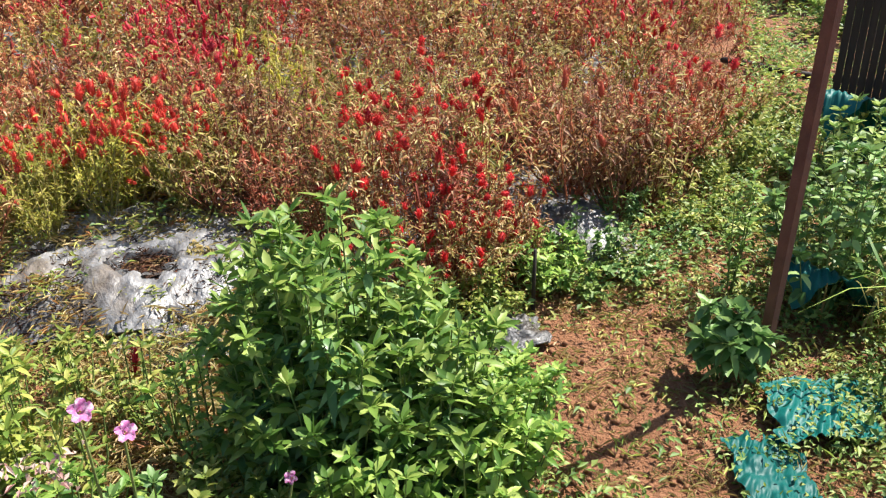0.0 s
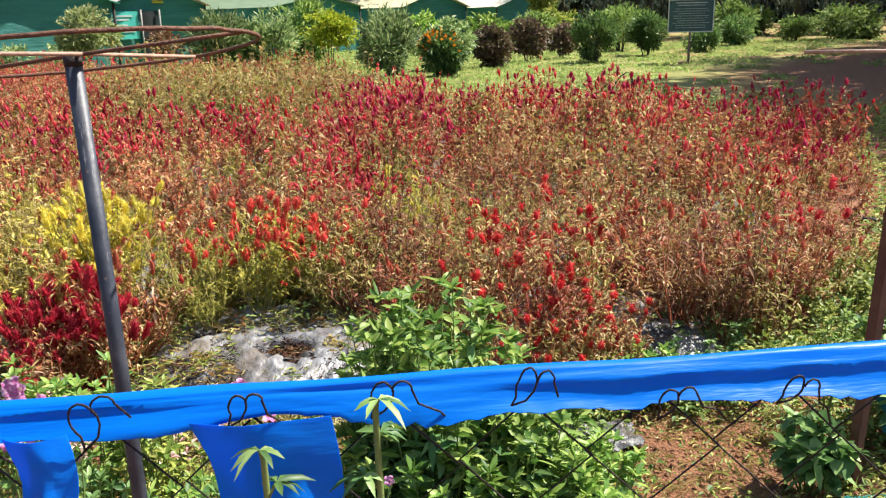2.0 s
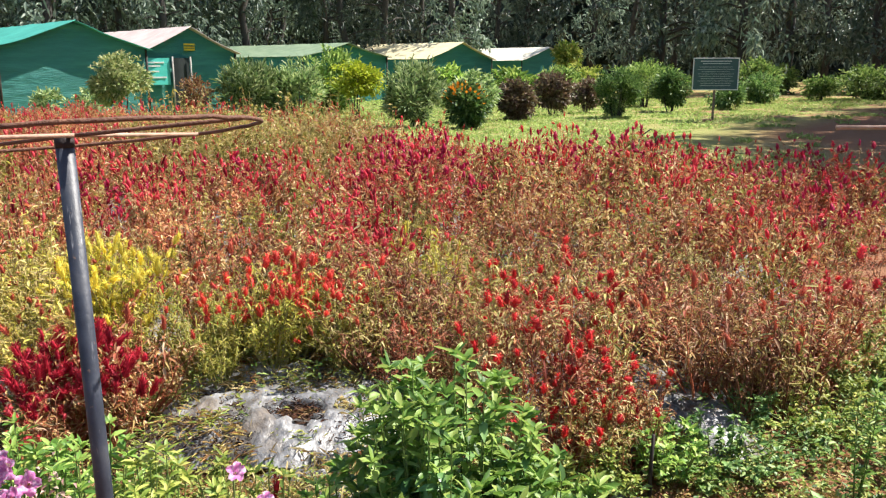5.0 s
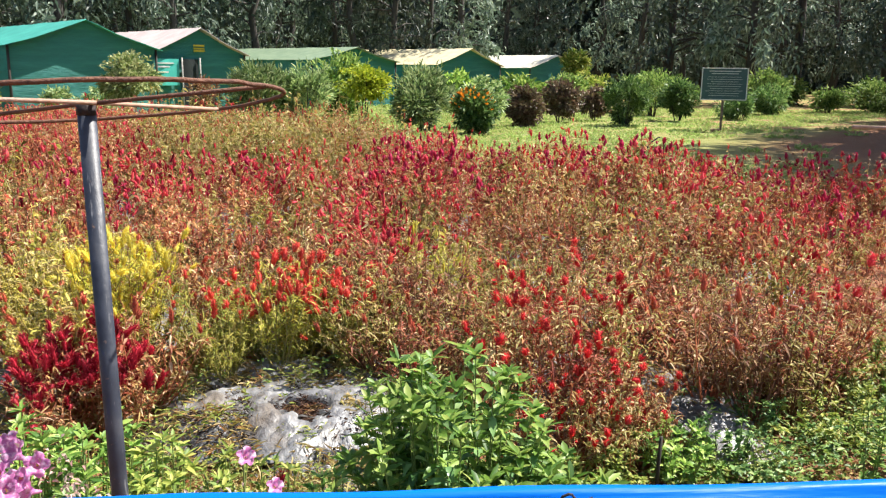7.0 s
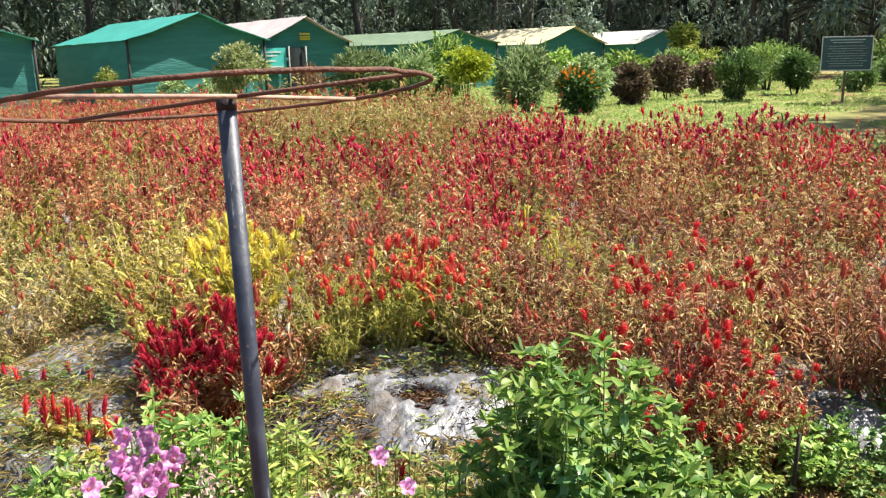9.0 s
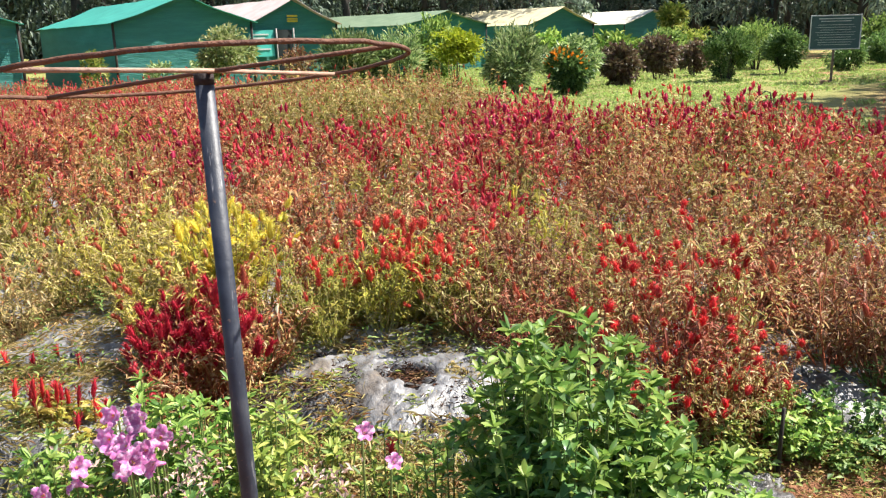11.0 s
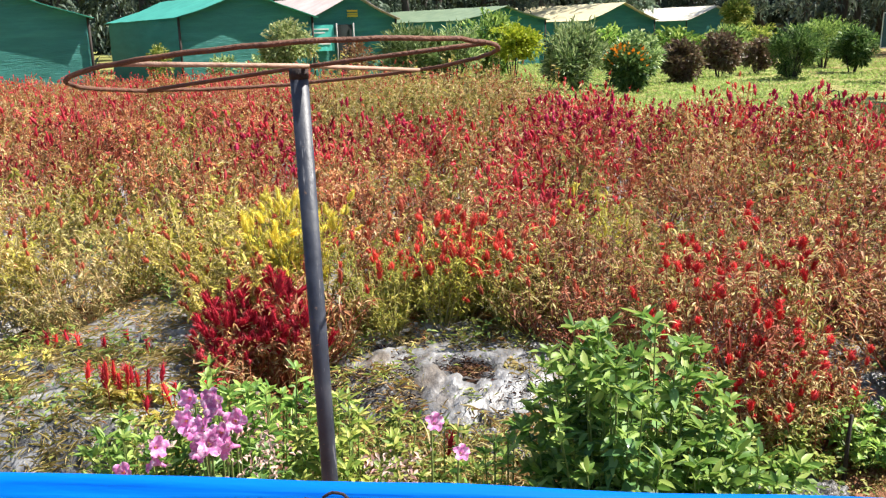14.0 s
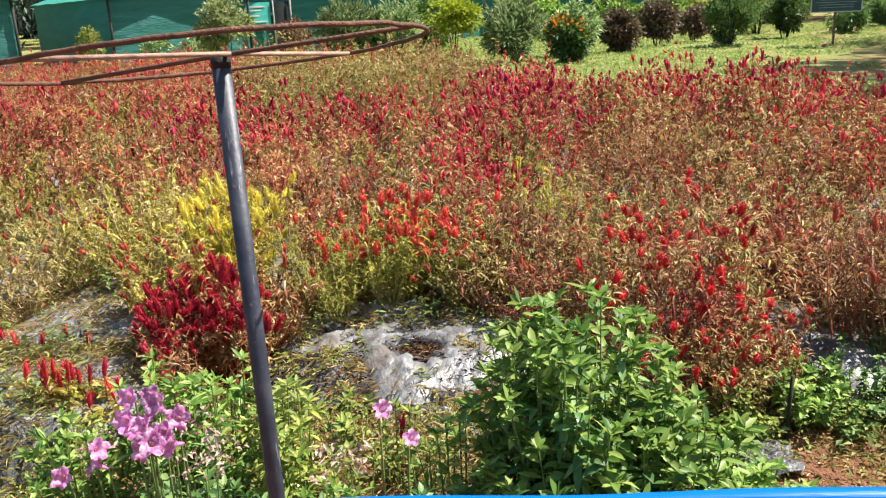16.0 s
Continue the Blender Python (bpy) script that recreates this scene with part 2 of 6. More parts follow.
M["wood_grey"] = plain("wood_grey", [(0.10, 0.07, 0.05), (0.22, 0.17, 0.13)], 10, 0.85, strength=0.6)
M["shade_green"] = plain("shade_green", [(0.018, 0.165, 0.145), (0.026, 0.20, 0.175), (0.040, 0.25, 0.215)], 1.2, 0.65, strength=0.5, distance=0.05, fine=9, stretch=(0.5, 0.5, 4))
M["roof_green"] = plain("roof_green", [(0.03, 0.26, 0.21), (0.06, 0.37, 0.30)], 2, 0.6, strength=0.3, distance=0.03, fine=12)
M["roof_pink"] = plain("roof_pink", [(0.48, 0.38, 0.36), (0.66, 0.55, 0.52)], 2, 0.6, strength=0.3, fine=14)
M["roof_olive"] = plain("roof_olive", [(0.13, 0.20, 0.12), (0.22, 0.29, 0.18)], 2, 0.6, strength=0.3, fine=14)
M["roof_cream"] = plain("roof_cream", [(0.55, 0.48, 0.28), (0.72, 0.64, 0.42)], 2, 0.6, strength=0.3, fine=14)
M["roof_white"] = plain("roof_white", [(0.60, 0.57, 0.46), (0.75, 0.72, 0.62)], 2, 0.6, strength=0.3, fine=14)
M["banner"] = plain("banner", [(0.05, 0.46, 0.40), (0.10, 0.58, 0.50)], 3, 0.5, strength=0.1)
M["sign_green"] = plain("sign_green", [(0.014, 0.07, 0.065), (0.028, 0.10, 0.092)], 5, 0.35, strength=0.05)
M["sign_white"] = plain("sign_white", [(0.55, 0.58, 0.55), (0.7, 0.72, 0.7)], 30, 0.5, strength=0.05)
M["sign_text"] = plain("sign_text", [(0.42, 0.52, 0.48), (0.58, 0.66, 0.62)], 30, 0.5, strength=0.05)
M["dark_inside"] = plain("dark_inside", [(0.01, 0.015, 0.015), (0.02, 0.03, 0.03)], 3, 0.9)
M["concrete"] = plain("concrete", [(0.3, 0.29, 0.27), (0.45, 0.43, 0.40)], 8, 0.9, strength=0.5)


def ground_material():
    m, t, p, out = graph("ground")
    tc, sep = t.nodes.new("ShaderNodeTexCoord"), t.nodes.new("ShaderNodeSeparateXYZ")
    t.links.new(tc.outputs["Object"], sep.inputs[0])
    big, mid, fine = tex_noise(t, 0.9, 5), tex_noise(t, 6, 5), tex_noise(t, 55, 5)
    soil = mix(t, ramp(t, mid, [(0.13, 0.05, 0.024), (0.28, 0.13, 0.065), (0.36, 0.19, 0.11)]), (0.5, 0.4, 0.35), fine, "MULTIPLY")
    soil = mix(t, ramp(t, mid, [(0.18, 0.062, 0.026), (0.34, 0.145, 0.062), (0.43, 0.225, 0.11)]), soil, 0.55)
    lawn = mix(t, ramp(t, mid, [(0.16, 0.20, 0.05), (0.28, 0.31, 0.08), (0.36, 0.33, 0.13)]), (0.55, 0.55, 0.5), fine, "MULTIPLY")
    lawn = mix(t, ramp(t, mid, [(0.18, 0.22, 0.05), (0.30, 0.33, 0.08), (0.40, 0.36, 0.14)]), lawn, 0.5)
    # the lawn begins beyond the flower beds; bare earth breaks it in patches
    edge = t.nodes.new("ShaderNodeMapRange")
    edge.inputs[1].default_value, edge.inputs[2].default_value = 10.5, 13.0
    t.links.new(sep.outputs[1], edge.inputs[0])
    bare = t.nodes.new("ShaderNodeMapRange")
    bare.inputs[1].default_value, bare.inputs[2].default_value = 0.42, 0.58
    t.links.new(big, bare.inputs[0])
    east = t.nodes.new("ShaderNodeMapRange")
    east.inputs[1].default_value, east.inputs[2].default_value = 9.0, 15.0
    east.inputs[3].default_value, east.inputs[4].default_value = 0.25, 1.0
    t.links.new(sep.outputs[0], east.inputs[0])
    mul = t.nodes.new("ShaderNodeMath")
    mul.operation = "MULTIPLY"
    t.links.new(bare.outputs[0], mul.inputs[0])
    t.links.new(east.outputs[0], mul.inputs[1])
    # the bare ground in front of the eastern hedge
    line = t.nodes.new("ShaderNodeMath")
    line.operation = "MULTIPLY_ADD"
    line.inputs[1].default_value, line.inputs[2].default_value = 1.05, 12.0
    t.links.new(sep.outputs[0], line.inputs[0])
    sub = t.nodes.new("ShaderNodeMath")
    sub.operation = "SUBTRACT"
    t.links.new(line.outputs[0], sub.inputs[0])
    t.links.new(sep.outputs[1], sub.inputs[1])
    hedge = t.nodes.new("ShaderNodeMapRange")
    hedge.inputs[1].default_value, hedge.inputs[2].default_value = -0.5, 3.0
    t.links.new(sub.outputs[0], hedge.inputs[0])
    east2 = t.nodes.new("ShaderNodeMapRange")
    east2.inputs[1].default_value, east2.inputs[2].default_value = 6.5, 11.0
    t.links.new(sep.outputs[0], east2.inputs[0])
    both = t.nodes.new("ShaderNodeMath")
    both.operation = "MULTIPLY"
    t.links.new(hedge.outputs[0], both.inputs[0])
    t.links.new(east2.outputs[0], both.inputs[1])
    most = t.nodes.new("ShaderNodeMath")
    most.operation = "MAXIMUM"
    t.links.new(both.outputs[0], most.inputs[0])
    t.links.new(mul.outputs[0], most.inputs[1])
    far = mix(t, lawn, soil, most.outputs[0])
    t.links.new(mix(t, soil, far, edge.outputs[0]), p.inputs["Base Color"])
    p.inputs["Roughness"].default_value = 0.95
    bump(t, p, fine, 1.0, 0.045)
    return m


M["ground"] = ground_material()


# ---- geometry helpers ----
rng = np.random.default_rng(7)


class Buf:
    """Triangles gathered in arrays, made into one mesh at the end."""

    def __init__(self):
        self.v, self.f, self.n = [], [], 0

    def add(self, v, f):
        self.v.append(np.asarray(v, float).reshape(-1, 3))
        self.f.append(np.asarray(f, int).reshape(-1, 3) + self.n)
        self.n += len(self.v[-1])

    def mesh(self, name, mat, smooth=False):
        me = bpy.data.meshes.new(name)
        v, f = np.concatenate(self.v), np.concatenate(self.f)
        me.vertices.add(len(v))
        me.vertices.foreach_set("co", v.astype(np.float32).ravel())
        me.loops.add(f.size)
        me.loops.foreach_set("vertex_index", f.astype(np.int32).ravel())
        me.polygons.add(len(f))
        me.polygons.foreach_set("loop_start", np.arange(0, f.size, 3, dtype=np.int32))
        if smooth:
            me.polygons.foreach_set("use_smooth", np.ones(len(f), bool))
        me.update(calc_edges=True)
        me.materials.append(mat)
        return me


def unit(a):
    return a / np.maximum(np.linalg.norm(a, axis=-1, keepdims=True), 1e-9)


def leaves(buf, p, d, length, width, droop=0.25, fold=0.25, fine=False):
    """Pointed, folded, drooping leaves: base p, direction d, arrays of lengths and widths."""
    p, d = np.asarray(p, float), unit(np.asarray(d, float))
    k = len(p)
    if not k:
        return
    length, width = np.broadcast_to(length, k)[:, None], np.broadcast_to(width, k)[:, None]
    side = unit(np.cross(d, np.array([0, 0, 1.0]) + rng.normal(0, 0.35, (k, 3))))
    up = np.cross(side, d)
    if fine:
        # eight facets: a rounded blade that bends over along its length
        fall = np.array([0, 0, 1.0]) * length * droop
        rows = [p]
        for t, w in ((0.30, 0.92), (0.66, 0.86)):
            c = p + d * length * t - fall * t * t
            rows += [c - side * width / 2 * w + up * width * fold * w, c, c + side * width / 2 * w + up * width * fold * w]
        rows.append(p + d * length - fall)
        f = np.array([[0, 2, 1], [0, 3, 2], [1, 2, 5], [1, 5, 4], [2, 3, 6], [2, 6, 5], [4, 5, 7], [5, 6, 7]])
        buf.add(np.stack(rows, 1), (f[None] + np.arange(k)[:, None, None] * 8).reshape(-1, 3))
        return
    mid = p + d * length * 0.45
    tip = p + d * length - np.array([0, 0, 1.0]) * length * droop
    v = np.stack([p, mid - side * width / 2 + up * width * fold, mid + side * width / 2 + up * width * fold, tip], 1)
    base = np.arange(k)[:, None, None] * 4
    buf.add(v, (np.array([[0, 3, 1], [0, 2, 3]])[None] + base).reshape(-1, 3))


def sticks(buf, a, b, ra, rb, k=3):
    """Tapered sticks from a to b."""
    a, b = np.asarray(a, float).reshape(-1, 3), np.asarray(b, float).reshape(-1, 3)
    n = len(a)
    d = unit(b - a)
    s = unit(np.cross(d, np.where(np.abs(d[:, 2:3]) > 0.9, [[1.0, 0, 0]], [[0, 0, 1.0]])))
    u = np.cross(d, s)
    ang = np.arange(k) * 2 * np.pi / k
    ring = s[:, None] * np.cos(ang)[None, :, None] + u[:, None] * np.sin(ang)[None, :, None]
    ra, rb = np.broadcast_to(ra, n)[:, None, None], np.broadcast_to(rb, n)[:, None, None]
    v = np.concatenate([a[:, None] + ring * ra, b[:, None] + ring * rb], 1)
    f = []
    for i in range(k):
        j = (i + 1) % k
        f += [[i, j, k + j], [i, k + j, k + i]]
    buf.add(v, (np.array(f)[None] + np.arange(n)[:, None, None] * 2 * k).reshape(-1, 3))


def plumes(buf, p, d, length, radius, spikes=9):
    """Feathery flower heads: a lumpy spindle with upright tufts around it."""
    p, d = np.asarray(p, float), unit(np.asarray(d, float))
    n = len(p)
    if not n:
        return
    length, radius = np.broadcast_to(length, n), np.broadcast_to(radius, n)
    s = unit(np.cross(d, [[0.3, 1.0, 0.2]]))
    u = np.cross(d, s)
    k = 4 if spikes < 12 else 7
    ang = np.arange(k) * 2 * np.pi / k
    ring = s[:, None] * np.cos(ang)[None, :, None] + u[:, None] * np.sin(ang)[None, :, None]
    rows = []
    steps = ((0.0, 0.25), (0.22, 0.66), (0.55, 0.74), (0.85, 0.50), (1.0, 0.12)) if spikes > 12 else ((0.0, 0.3), (0.55, 0.75), (1.0, 0.2))
    for at, wide in steps:
        jit = rng.uniform(0.45, 1.35, (n, k, 1))
        rise = d[:, None] * (length[:, None] * (at + rng.uniform(-0.07, 0.07, (n, k))))[:, :, None]
        rows.append(p[:, None] + rise + ring * jit * (radius * wide)[:, None, None])
    v = np.concatenate(rows, 1)
    f = []
    for r in range(len(steps) - 1):
        for i in range(k):
            j = (i + 1) % k
            a, b, c, e = r * k + i, r * k + j, (r + 1) * k + j, (r + 1) * k + i
            f += [[a, b, c], [a, c, e]]
    buf.add(v, (np.array(f)[None] + np.arange(n)[:, None, None] * len(steps) * k).reshape(-1, 3))
    if spikes:
        q = np.repeat(np.arange(n), spikes)
        a, h = rng.uniform(0, 2 * np.pi, len(q)), rng.uniform(0.0, 0.95, len(q))
        out = s[q] * np.cos(a)[:, None] + u[q] * np.sin(a)[:, None]
        wide = np.interp(h, [0, 0.22, 0.5, 0.78, 1.0], [0.35, 0.78, 0.85, 0.65, 0.25])
        base = p[q] + d[q] * (length[q] * h)[:, None] + out * (radius[q] * wide * 0.7)[:, None]
        leaves(buf, base, out * rng.uniform(0.5, 1.6, (len(q), 1)) + d[q], length[q] * rng.uniform(0.14, 0.42, len(q)), radius[q] * (0.22 if spikes > 12 else 0.55), -0.05, 0.5)


def part(name, data, parent, label="", mat=None):
    """One mesh object under a thing or a part."""
    if isinstance(data, bmesh.types.BMesh):
        me = bpy.data.meshes.new(name)
        data.to_mesh(me)
        data.free()
        data = me
    if mat is not None:
        data.materials.clear()
        data.materials.append(mat)
    ob = new(name, data)
    ob.parent = parent
    return tagged(ob, label) if label else ob


def thing(name, label, category, m=None, group="", kind="", data=None):
    ob = tagged(new(name, data), label, category, group, kind)
    if m is not None:
        ob.matrix_basis = m
    return ob


def tube(points, radius, k=8, closed=False):
    """A round bar along points, as a Buf."""
    p = np.asarray(points, float)
    n = len(p)
    nxt, prv = (np.roll(p, -1, 0), np.roll(p, 1, 0)) if closed else (np.vstack([p[1:], p[-1:] * 2 - p[-2:-1]]), np.vstack([p[:1] * 2 - p[1:2], p[:-1]]))
    d = unit(nxt - prv)
    ref = np.array([0.0, 0, 1]) if abs(d[:, 2]).mean() < 0.8 else np.array([1.0, 0.1, 0])
    s = unit(np.cross(d, ref))
    u = np.cross(d, s)
    ang = np.arange(k) * 2 * np.pi / k
    r = np.broadcast_to(radius, n)[:, None, None]
    v = p[:, None] + (s[:, None] * np.cos(ang)[None, :, None] + u[:, None] * np.sin(ang)[None, :, None]) * r
    f = []
    for i in range(n if closed else n - 1):
        j = (i + 1) % n
        for a in range(k):
            b = (a + 1) % k
            f += [[i * k + a, j * k + a, j * k + b], [i * k + a, j * k + b, i * k + b]]
    if not closed:
        f += [[0, a, a + 1] for a in range(1, k - 1)] + [[(n - 1) * k, (n - 1) * k + a + 1, (n - 1) * k + a] for a in range(1, k - 1)]
    b = Buf()
    b.add(v.reshape(-1, 3), f)
    return b


def box(x0, x1, y0, y1, z0, z1, edge=0.004):
    bm = bmesh.new()
    bmesh.ops.create_cube(bm, size=1)
    for v in bm.verts:
        v.co = Vector(((x0 + x1) / 2 + v.co.x * (x1 - x0), (y0 + y1) / 2 + v.co.y * (y1 - y0), (z0 + z1) / 2 + v.co.z * (z1 - z0)))
    if edge:
        bmesh.ops.bevel(bm, geom=bm.edges[:], offset=edge, segments=1, affect="EDGES")
    return bm


def sheet(nx, ny, place, thick=0.0):
    """A grid place(u, v) for u, v in 0..1, with a second skin below when thick."""
    u, v = np.meshgrid(np.linspace(0, 1, nx + 1), np.linspace(0, 1, ny + 1), indexing="ij")
    p = np.array([place(a, c) for a, c in zip(u.ravel(), v.ravel())], float)
    idx = np.arange((nx + 1) * (ny + 1)).reshape(nx + 1, ny + 1)
    a, b, c, d = idx[:-1, :-1].ravel(), idx[1:, :-1].ravel(), idx[1:, 1:].ravel(), idx[:-1, 1:].ravel()
    f = np.concatenate([np.stack([a, b, c], 1), np.stack([a, c, d], 1)])
    buf = Buf()
    buf.add(p, f)
    if thick:
        e1, e2 = p[idx[-1, 0]] - p[idx[0, 0]], p[idx[0, -1]] - p[idx[0, 0]]
        nrm = unit(np.cross(e1, e2))
        buf.add(p - nrm * thick, f[:, ::-1])
        rim = np.concatenate([idx[:, 0], idx[-1, 1:], idx[-2::-1, -1], idx[0, -2:0:-1]])
        q = np.concatenate([p[rim], p[rim] - nrm * thick])
        k = len(rim)
        i = np.arange(k)
        j = (i + 1) % k
        buf.add(q, np.concatenate([np.stack([i, i + k, j + k], 1), np.stack([i, j + k, j], 1)]))
    return buf


def ground_z(x, y):
    return 0.03 * noise.noise(Vector((x * 0.9, y * 0.9, 0))) + 0.012 * noise.noise(Vector((x * 4, y * 4, 3)))


# ---- ground ----
def build_ground():
    bm = Buf()
    xs = np.unique(np.concatenate([np.linspace(-400, -30, 12), np.linspace(-30, 40, 71), np.linspace(-3, 7, 101), np.linspace(40, 400, 12)]))
    ys = np.unique(np.concatenate([np.linspace(-200, -8, 8), np.linspace(-8, 60, 69), np.linspace(1.2, 9, 79), np.linspace(60, 600, 12)]))
    gx, gy = np.meshgrid(xs, ys, indexing="ij")
    p = np.array([(x, y, ground_z(x, y) if abs(x) < 60 and abs(y) < 80 else 0.0) for x, y in zip(gx.ravel(), gy.ravel())])
    idx = np.arange(gx.size).reshape(gx.shape)
    a, b, c, d = idx[:-1, :-1].ravel(), idx[1:, :-1].ravel(), idx[1:, 1:].ravel(), idx[:-1, 1:].ravel()
    bm.add(p, np.concatenate([np.stack([a, b, c], 1), np.stack([a, c, d], 1)]))
    tagged(new("ground", bm.mesh("ground", M["ground"], True)), "red earth with weeds, turning to sunlit grass beyond", "ground", kind="structure")


build_ground()


# ---- mulched flower beds ----
BED_TURN = radians(8)   # the beds run away from the fence, a little to the right


def bed_point(cx, y0, along, across):
    return cx + along * math.sin(BED_TURN) + across * math.cos(BED_TURN), y0 + along * math.cos(BED_TURN) - across * math.sin(BED_TURN)


def build_bed(cx, y0, length, half, label):
    """A raised bed under silver plastic: rounded across, sloping down at its near end, wrinkled and torn."""
    n = int(length / (0.035 if cx == 0.08 else 0.08))

    def place(u, v):
        a, c = u * length, (v - 0.5) * 2
        x, y = bed_point(cx, y0, a, c * half)
        ragged = 0.10 * noise.noise(Vector((x * 3, cx, 7))) + 0.12 * abs(c) ** 2
        a = max(a, 0.0)
        end = max(0.0, min(1.0, (a - ragged) / 0.26)) ** 0.6
        y += ragged * (1 - u) ** 6
        h = 0.15 * end * max(0.0, 1 - abs(c) ** 3.2) ** 0.7
        wr = 0.012 * noise.noise(Vector((x * 8, y * 5, 1))) + 0.022 * (0.5 - abs(noise.noise(Vector((x * 15 + y * 5, y * 9, 4))))) + 0.012 * (0.5 - abs(noise.noise(Vector((x * 38, y * 22 - x * 9, 9)))))
        dip = 0.085 * max(0.0, 1 - ((x - 0.215) / 0.13) ** 4 - ((y - 3.82) / 0.11) ** 4)
        return x, y, h + wr * (0.5 + end) * (1.5 if a < 0.9 else 1.0) + (0.012 * abs(noise.noise(Vector((x * 30 + y * 14, y * 9, 3)))) if a < 0.9 else 0.0) + 0.004 - dip
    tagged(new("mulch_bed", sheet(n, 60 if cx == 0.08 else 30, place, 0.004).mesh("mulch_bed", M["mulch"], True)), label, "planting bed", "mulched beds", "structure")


BEDS = [(-7.6, 6.0, 14.0), (-6.1, 5.2, 14.0), (-4.6, 4.6, 13.5), (-3.1, 4.1, 12.0), (-1.62, 2.95, 11.0), (0.08, 3.5, 9.0), (1.68, 3.5, 6.5), (3.0, 5.6, 4.0)]
for _cx, _y0, _len in BEDS:
    build_bed(_cx, _y0, _len, 0.64, "raised bed under wrinkled torn silver plastic mulch, half hidden by flowers")


def in_poly(x, y, poly):
    inside, j = False, len(poly) - 1
    for i in range(len(poly)):
        (xi, yi), (xj, yj) = poly[i], poly[j]
        if (yi > y) != (yj > y) and x < (xj - xi) * (y - yi) / (yj - yi) + xi:
            inside = not inside
        j = i
    return inside


# ---- celosia plants ----
KINDS = {
    # stems, leaves plant by plant, heads; height, stems, leaves a stem, head length, head radius, share of stems with heads, leaf length
    "red": ("stem_red", ("leaf_tan", "leaf_olive", "leaf_straw", "leaf_rust"), "plume_red", 0.58, 12, 25, 0.056, 0.0165, 0.34, 0.068),
    "orange": ("stem_olive", ("leaf_lush", "leaf_gold", "leaf_lush", "leaf_lush"), "plume_orange", 0.50, 13, 20, 0.064, 0.016, 0.62, 0.066),
    "crimson": ("stem_red", ("leaf_olive", "leaf_gold", "leaf_tan", "leaf_brown"), "plume_crimson", 0.48, 12, 17, 0.085, 0.018, 1.0, 0.065),
    "magenta": ("stem_red", ("leaf_tan", "leaf_brown", "leaf_tan", "leaf_rust"), "plume_magenta", 0.60, 14, 20, 0.064, 0.023, 1.2, 0.065),
    "yellow": ("stem_olive", ("leaf_yellow", "leaf_gold", "leaf_yellow", "leaf_yellow"), "plume_yellow", 0.60, 18, 22, 0.080, 0.016, 0.8, 0.055),
    "gold": ("stem_gold", ("leaf_gold", "leaf_olive", "leaf_straw", "leaf_gold"), "plume_dull", 0.60, 14, 32, 0.055, 0.012, 0.15, 0.072),
    "tan": ("stem_red", ("leaf_tan", "leaf_straw", "leaf_brown", "leaf_olive"), "plume_dull", 0.56, 13, 28, 0.06, 0.012, 0.17, 0.07),
    "rosy": ("stem_red", ("leaf_tan", "leaf_rust", "leaf_salmon", "leaf_straw"), "plume_pink", 0.56, 13, 24, 0.066, 0.017, 0.62, 0.07),
    "salmon": ("stem_red", ("leaf_salmon", "leaf_tan", "leaf_salmon", "leaf_rust"), "plume_pink", 0.56, 13, 30, 0.065, 0.014, 0.16, 0.07),
    "brown": ("stem_brown", ("leaf_brown", "leaf_olive", "leaf_rust", "leaf_olive"), "plume_dull", 0.56, 14, 28, 0.05, 0.012, 0.15, 0.066),
    "olive": ("stem_olive", ("leaf_olive", "leaf_straw", "leaf_tan", "leaf_olive"), "plume_dull", 1.10, 17, 34, 0.07, 0.012, 0.2, 0.085),
}
# how freely the four strains of each kind bloom
BLOOM = (0.45, 0.8, 1.25, 1.7)
LABELS = {
    "red": "celosia plant with bright red plumes and drying olive leaves",
    "orange": "celosia plant with orange-red plumes over thin olive foliage",
    "crimson": "celosia plant with dense dark crimson upright plumes",
    "magenta": "celosia plant with tall magenta plumes and brown stems",
    "yellow": "celosia plant with feathery golden yellow plumes",
    "gold": "withering celosia plant with yellow-olive leaves, hardly in flower",
    "tan": "dried celosia plant with tan leaves and faded plumes",
    "rosy": "drying celosia plant with rosy red plumes",
    "salmon": "drying celosia plant with salmon-tinged leaves and small plumes",
    "brown": "withered celosia plant with brown-red stems and leaves",
    "olive": "tall dried celosia plant with olive-brown foliage",
}


# how wide the kinds sprawl
SPRAWL = {"gold": 1.1, "olive": 0.55, "brown": 0.80, "tan": 0.70, "red": 0.55, "orange": 0.55}


